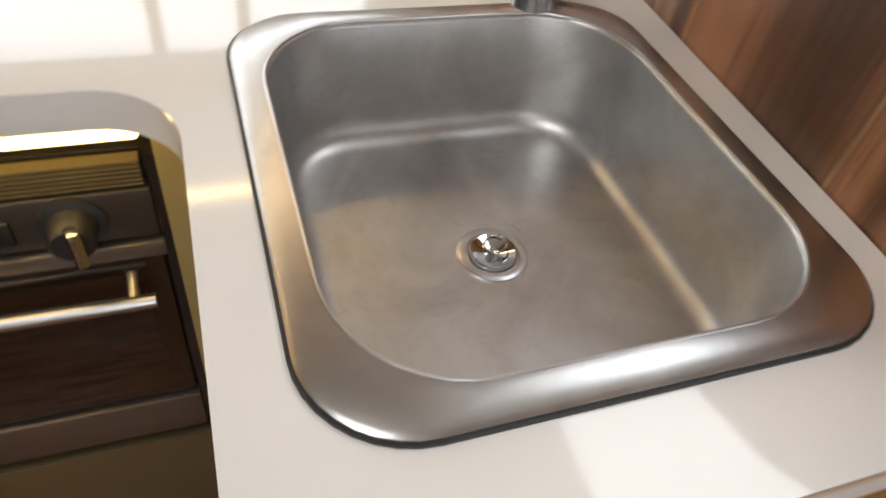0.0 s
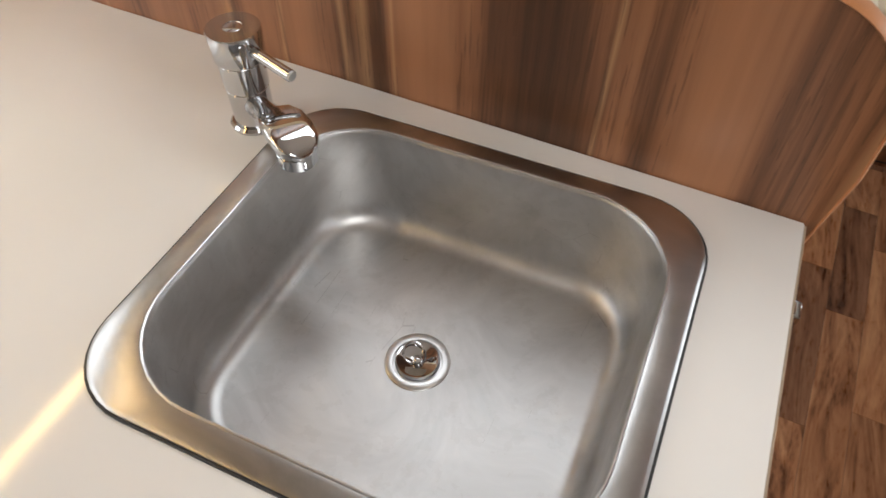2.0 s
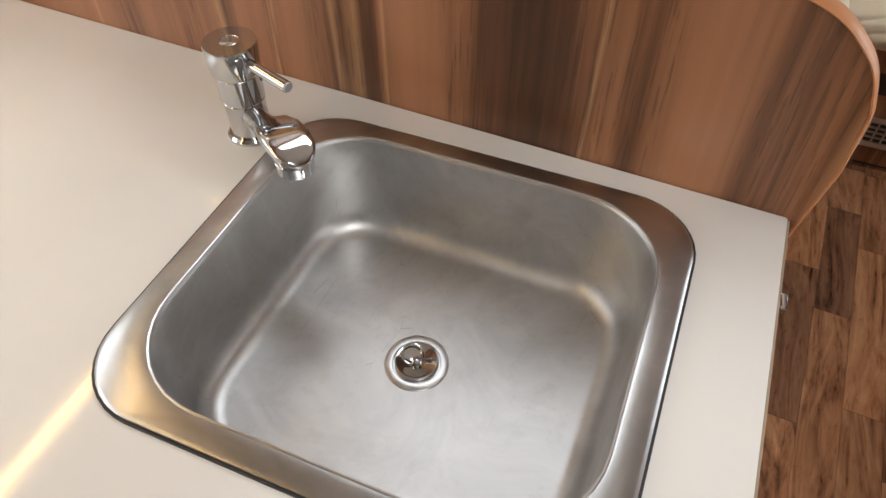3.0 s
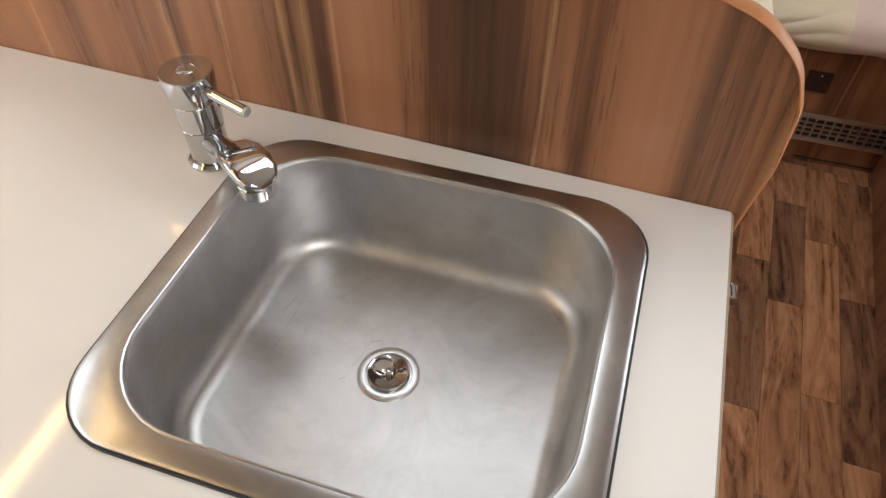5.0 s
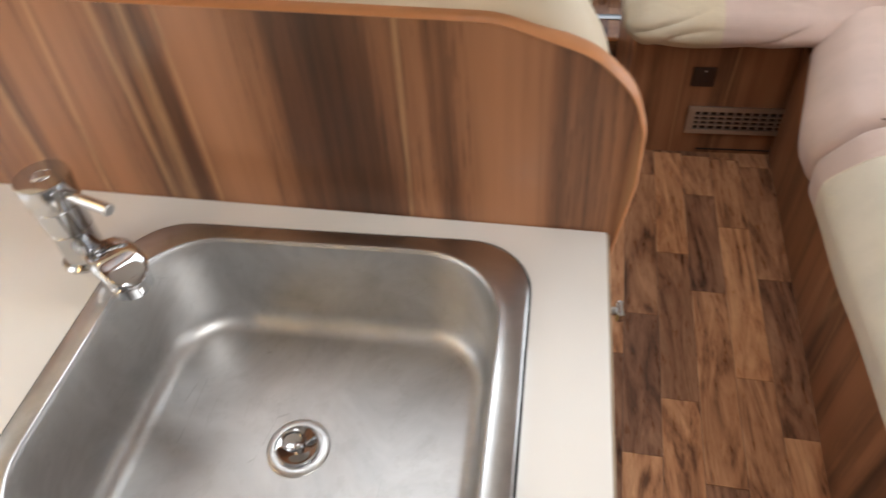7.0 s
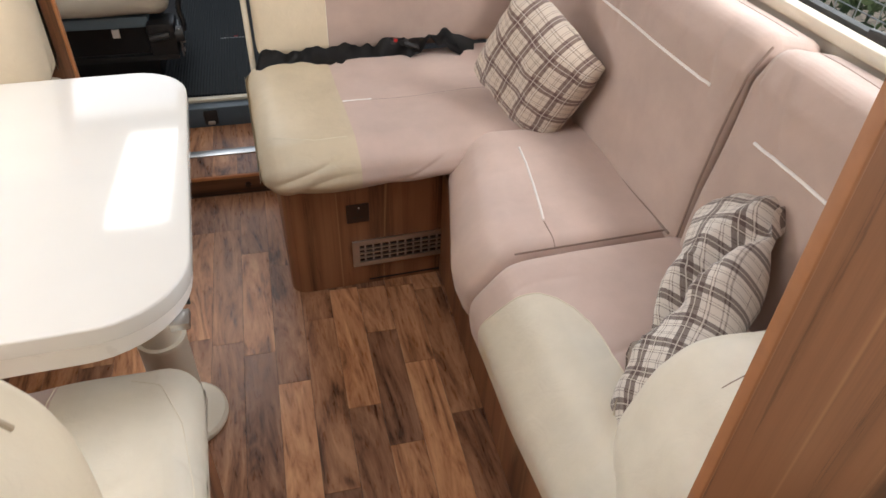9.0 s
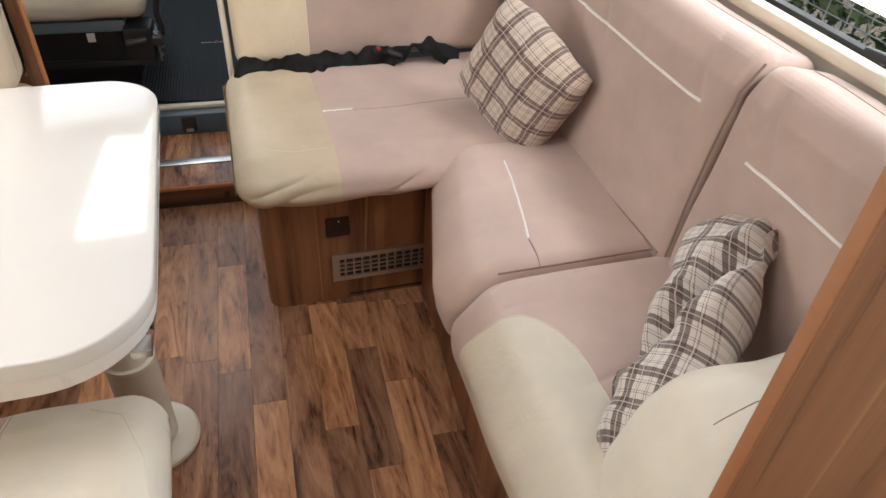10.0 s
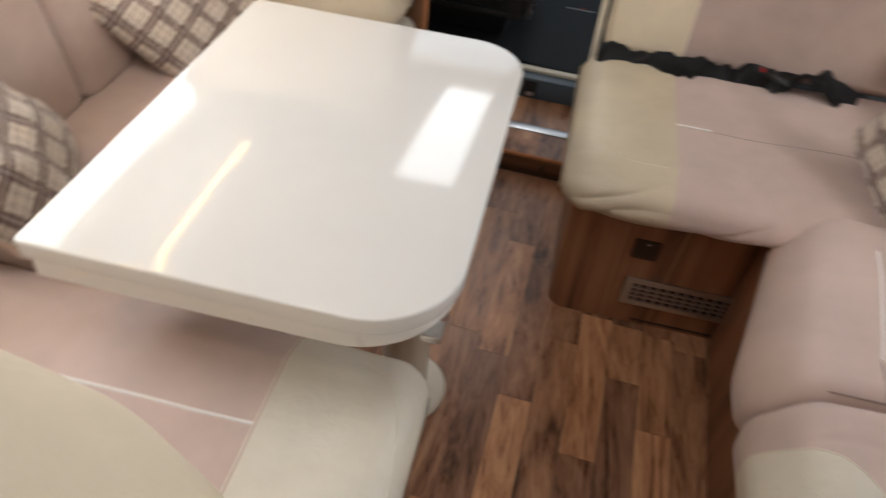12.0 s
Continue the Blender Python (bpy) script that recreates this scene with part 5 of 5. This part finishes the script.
part("bracket", move(box(-0.004, 0.004, -0.05, 0.05, -0.055, 0.05, 0.003), pose(-0.205, 2.52, 0.335, 0, 0, 8)), plain("dull_steel", (0.3, 0.31, 0.32), 0.4, 0.9), drv, "dull steel side bracket")
for by, bz in ((2.49, 0.30), (2.545, 0.31), (2.52, 0.36)):
    part("bolt", rod((-0.202, by, bz), (-0.192, by, bz), 0.009, 0.008, 6), ALU, drv)
part("slide_rail", box(-0.70, -0.215, 2.47, 2.50, 0.27, 0.292, 0.003), plain("dark_steel", (0.06, 0.065, 0.07), 0.35, 0.8), drv, "dark steel slide rail")
part("tag", box(-0.43, -0.405, 2.492, 2.499, 0.355, 0.385), WHITE_EDGE, drv, "small white tag")

set_out()
# ---- outside, past the sofa window ----
solo("ground", box(-40, 40, -40, 40, -0.75, -0.7), LITTER, (0, 0, -0.75), "ground strewn with leaves and twigs", "ground", kind="structure", smooth=False)
fence = thing("wire_fence", (2.2, 1, -0.7), "galvanised wire mesh fence with steel posts", "fence")
bm = None
for k in range(46):
    bm = rod((2.2, -0.8 + 0.1 * k, -0.68), (2.2, -0.8 + 0.1 * k, 1.1), 0.0025, seg=5, bm=bm)
for k in range(34):
    bm = rod((2.203, -0.8, -0.65 + 0.05 * k), (2.203, 3.7, -0.65 + 0.05 * k), 0.0025, seg=5, bm=bm)
part("mesh", bm, GALV, fence)
for y in (-0.6, 1.02, 2.6):
    part("post", rod((2.17, y, -0.7), (2.17, y, 1.2), 0.024, seg=14), GALV, fence, "galvanised post")


def leaf_bank(name, cx, cy, cz, rx, ry, rz, count, label, seed):
    rng = random.Random(seed)
    bm = bmesh.new()
    for _ in range(count):
        a, b, r = rng.uniform(0, 2 * math.pi), rng.uniform(-1, 1), rng.uniform(0.3, 1) ** 0.5
        s = math.sqrt(1 - b * b)
        c = Vector((cx + rx * r * s * math.cos(a), cy + ry * r * s * math.sin(a), cz + rz * r * b))
        m = Matrix.Translation(c) @ Euler((rng.uniform(0, 6), rng.uniform(0, 6), rng.uniform(0, 6))).to_matrix().to_4x4()
        k = rng.uniform(0.03, 0.07)
        vs = [bm.verts.new(m @ Vector(p)) for p in ((0, -k, 0), (k * 0.45, 0, 0.15 * k), (0, k, 0), (-k * 0.45, 0, 0.15 * k))]
        bm.faces.new(vs)
    return solo(name, bm, LEAF, (cx, cy, -0.7), label, "shrub", kind="stuff", smooth=False)


leaf_bank("shrub_leaves", 3.3, 1.9, 0.1, 0.5, 3.4, 1.3, 11000, "dense green shrub leaves behind the fence", 5)
leaf_bank("ground_leaves", 1.9, 1.2, -0.66, 0.6, 2.0, 0.06, 900, "low green leaves along the fence foot", 6)

crumb = thing("metal_stud", (0.63, 1.245, 0), "tiny bright metal stud lying on the walnut floor", "stud")
part("head", lathe([(0.006, 0.0004), (0.0065, 0.003), (0.004, 0.006), (0.001, 0.007)], (0.63, 1.245, 0), 16), ALU, crumb)

# ---- floor strips ----
SW, SX0 = 0.082, 0.364
# joints along each strip, from the cab end to the kitchen, and the tone of the strip piece past each joint
KNOWN = {-6: [(1.669, 1), (1.169, 0), (0.693, 1)], -5: [(1.540, 2), (1.116, 0), (0.655, 1)], -4: [(1.464, 0), (1.001, 2), (0.543, 0), (0.100, 1)],
         -3: [(1.631, 0), (1.212, 1), (0.669, 0), (0.290, 2), (-0.092, 0)], -2: [(1.325, 2), (0.889, 0), (0.434, 2), (0.004, 1)],
         -1: [(1.315, 1), (1.133, 0), (0.763, 2), (0.243, 0)], 0: [(1.306, 1), (1.006, 2), (0.511, 1), (0.061, 0)],
         1: [(1.277, 1), (0.823, 0), (0.374, 2)], 2: [(1.152, 0), (0.925, 1), (0.578, 0), (0.374, 0)]}


def strips(parent, k0, k1, y0, y1, z, seed, rest=False):
    rng = random.Random(seed)
    heaps = {}
    for k in range(k0, k1):
        xa, xb = SX0 + SW * k, SX0 + SW * (k + 1)
        rows = [r for r in KNOWN.get(k, []) if y0 + 0.03 < r[0] < y1 - 0.03] if parent is FLOOR else []
        if not rows:
            c = y1 - rng.uniform(0.08, 0.45)
            while c > y0 + 0.05:
                rows.append((c, rng.choice((0, 1, 1, 2))))
                c -= rng.choice((0.42, 0.47, 0.5))
        ends = [y1] + [r[0] for r in rows] + [y0]
        tones = [rng.choice((0, 1))] + [r[1] for r in rows]
        for b, a, tone in zip(ends, ends[1:], tones):
            bm = box(xa + 0.0005, xb - 0.0005, a + 0.0005, b - 0.0005, z - 0.002, z)
            if parent is FLOOR:
                move(bm, pose(0, 0, 0, 0, 0, FLOOR_TURN))
            if rest:
                heaps[tone] = join(heaps.get(tone), bm)
            else:
                part("plank", bm, PLANKS[tone], parent, smooth=False)
    for tone, bm in heaps.items():
        tagged(part("planks", bm, PLANKS[tone], parent, smooth=False), kind="stuff")


FLOOR_END = STEP_Y - 0.082
strips(FLOOR, -6, 3, -0.5, FLOOR_END, 0.0, 3)
strips(FLOOR, -17, -6, REAR + 0.06, FLOOR_END, 0.0, 4, True)
strips(FLOOR, 3, 9, REAR + 0.06, FLOOR_END, 0.0, 5, True)
strips(FLOOR, -6, 3, REAR + 0.06, -0.5, 0.0, 6, True)
strips(STEP, -11, 3, STEP_Y + 0.003, 2.084, 0.0760, 7)
strips(STEP, -11, 3, 2.123, 2.298, 0.0760, 8)
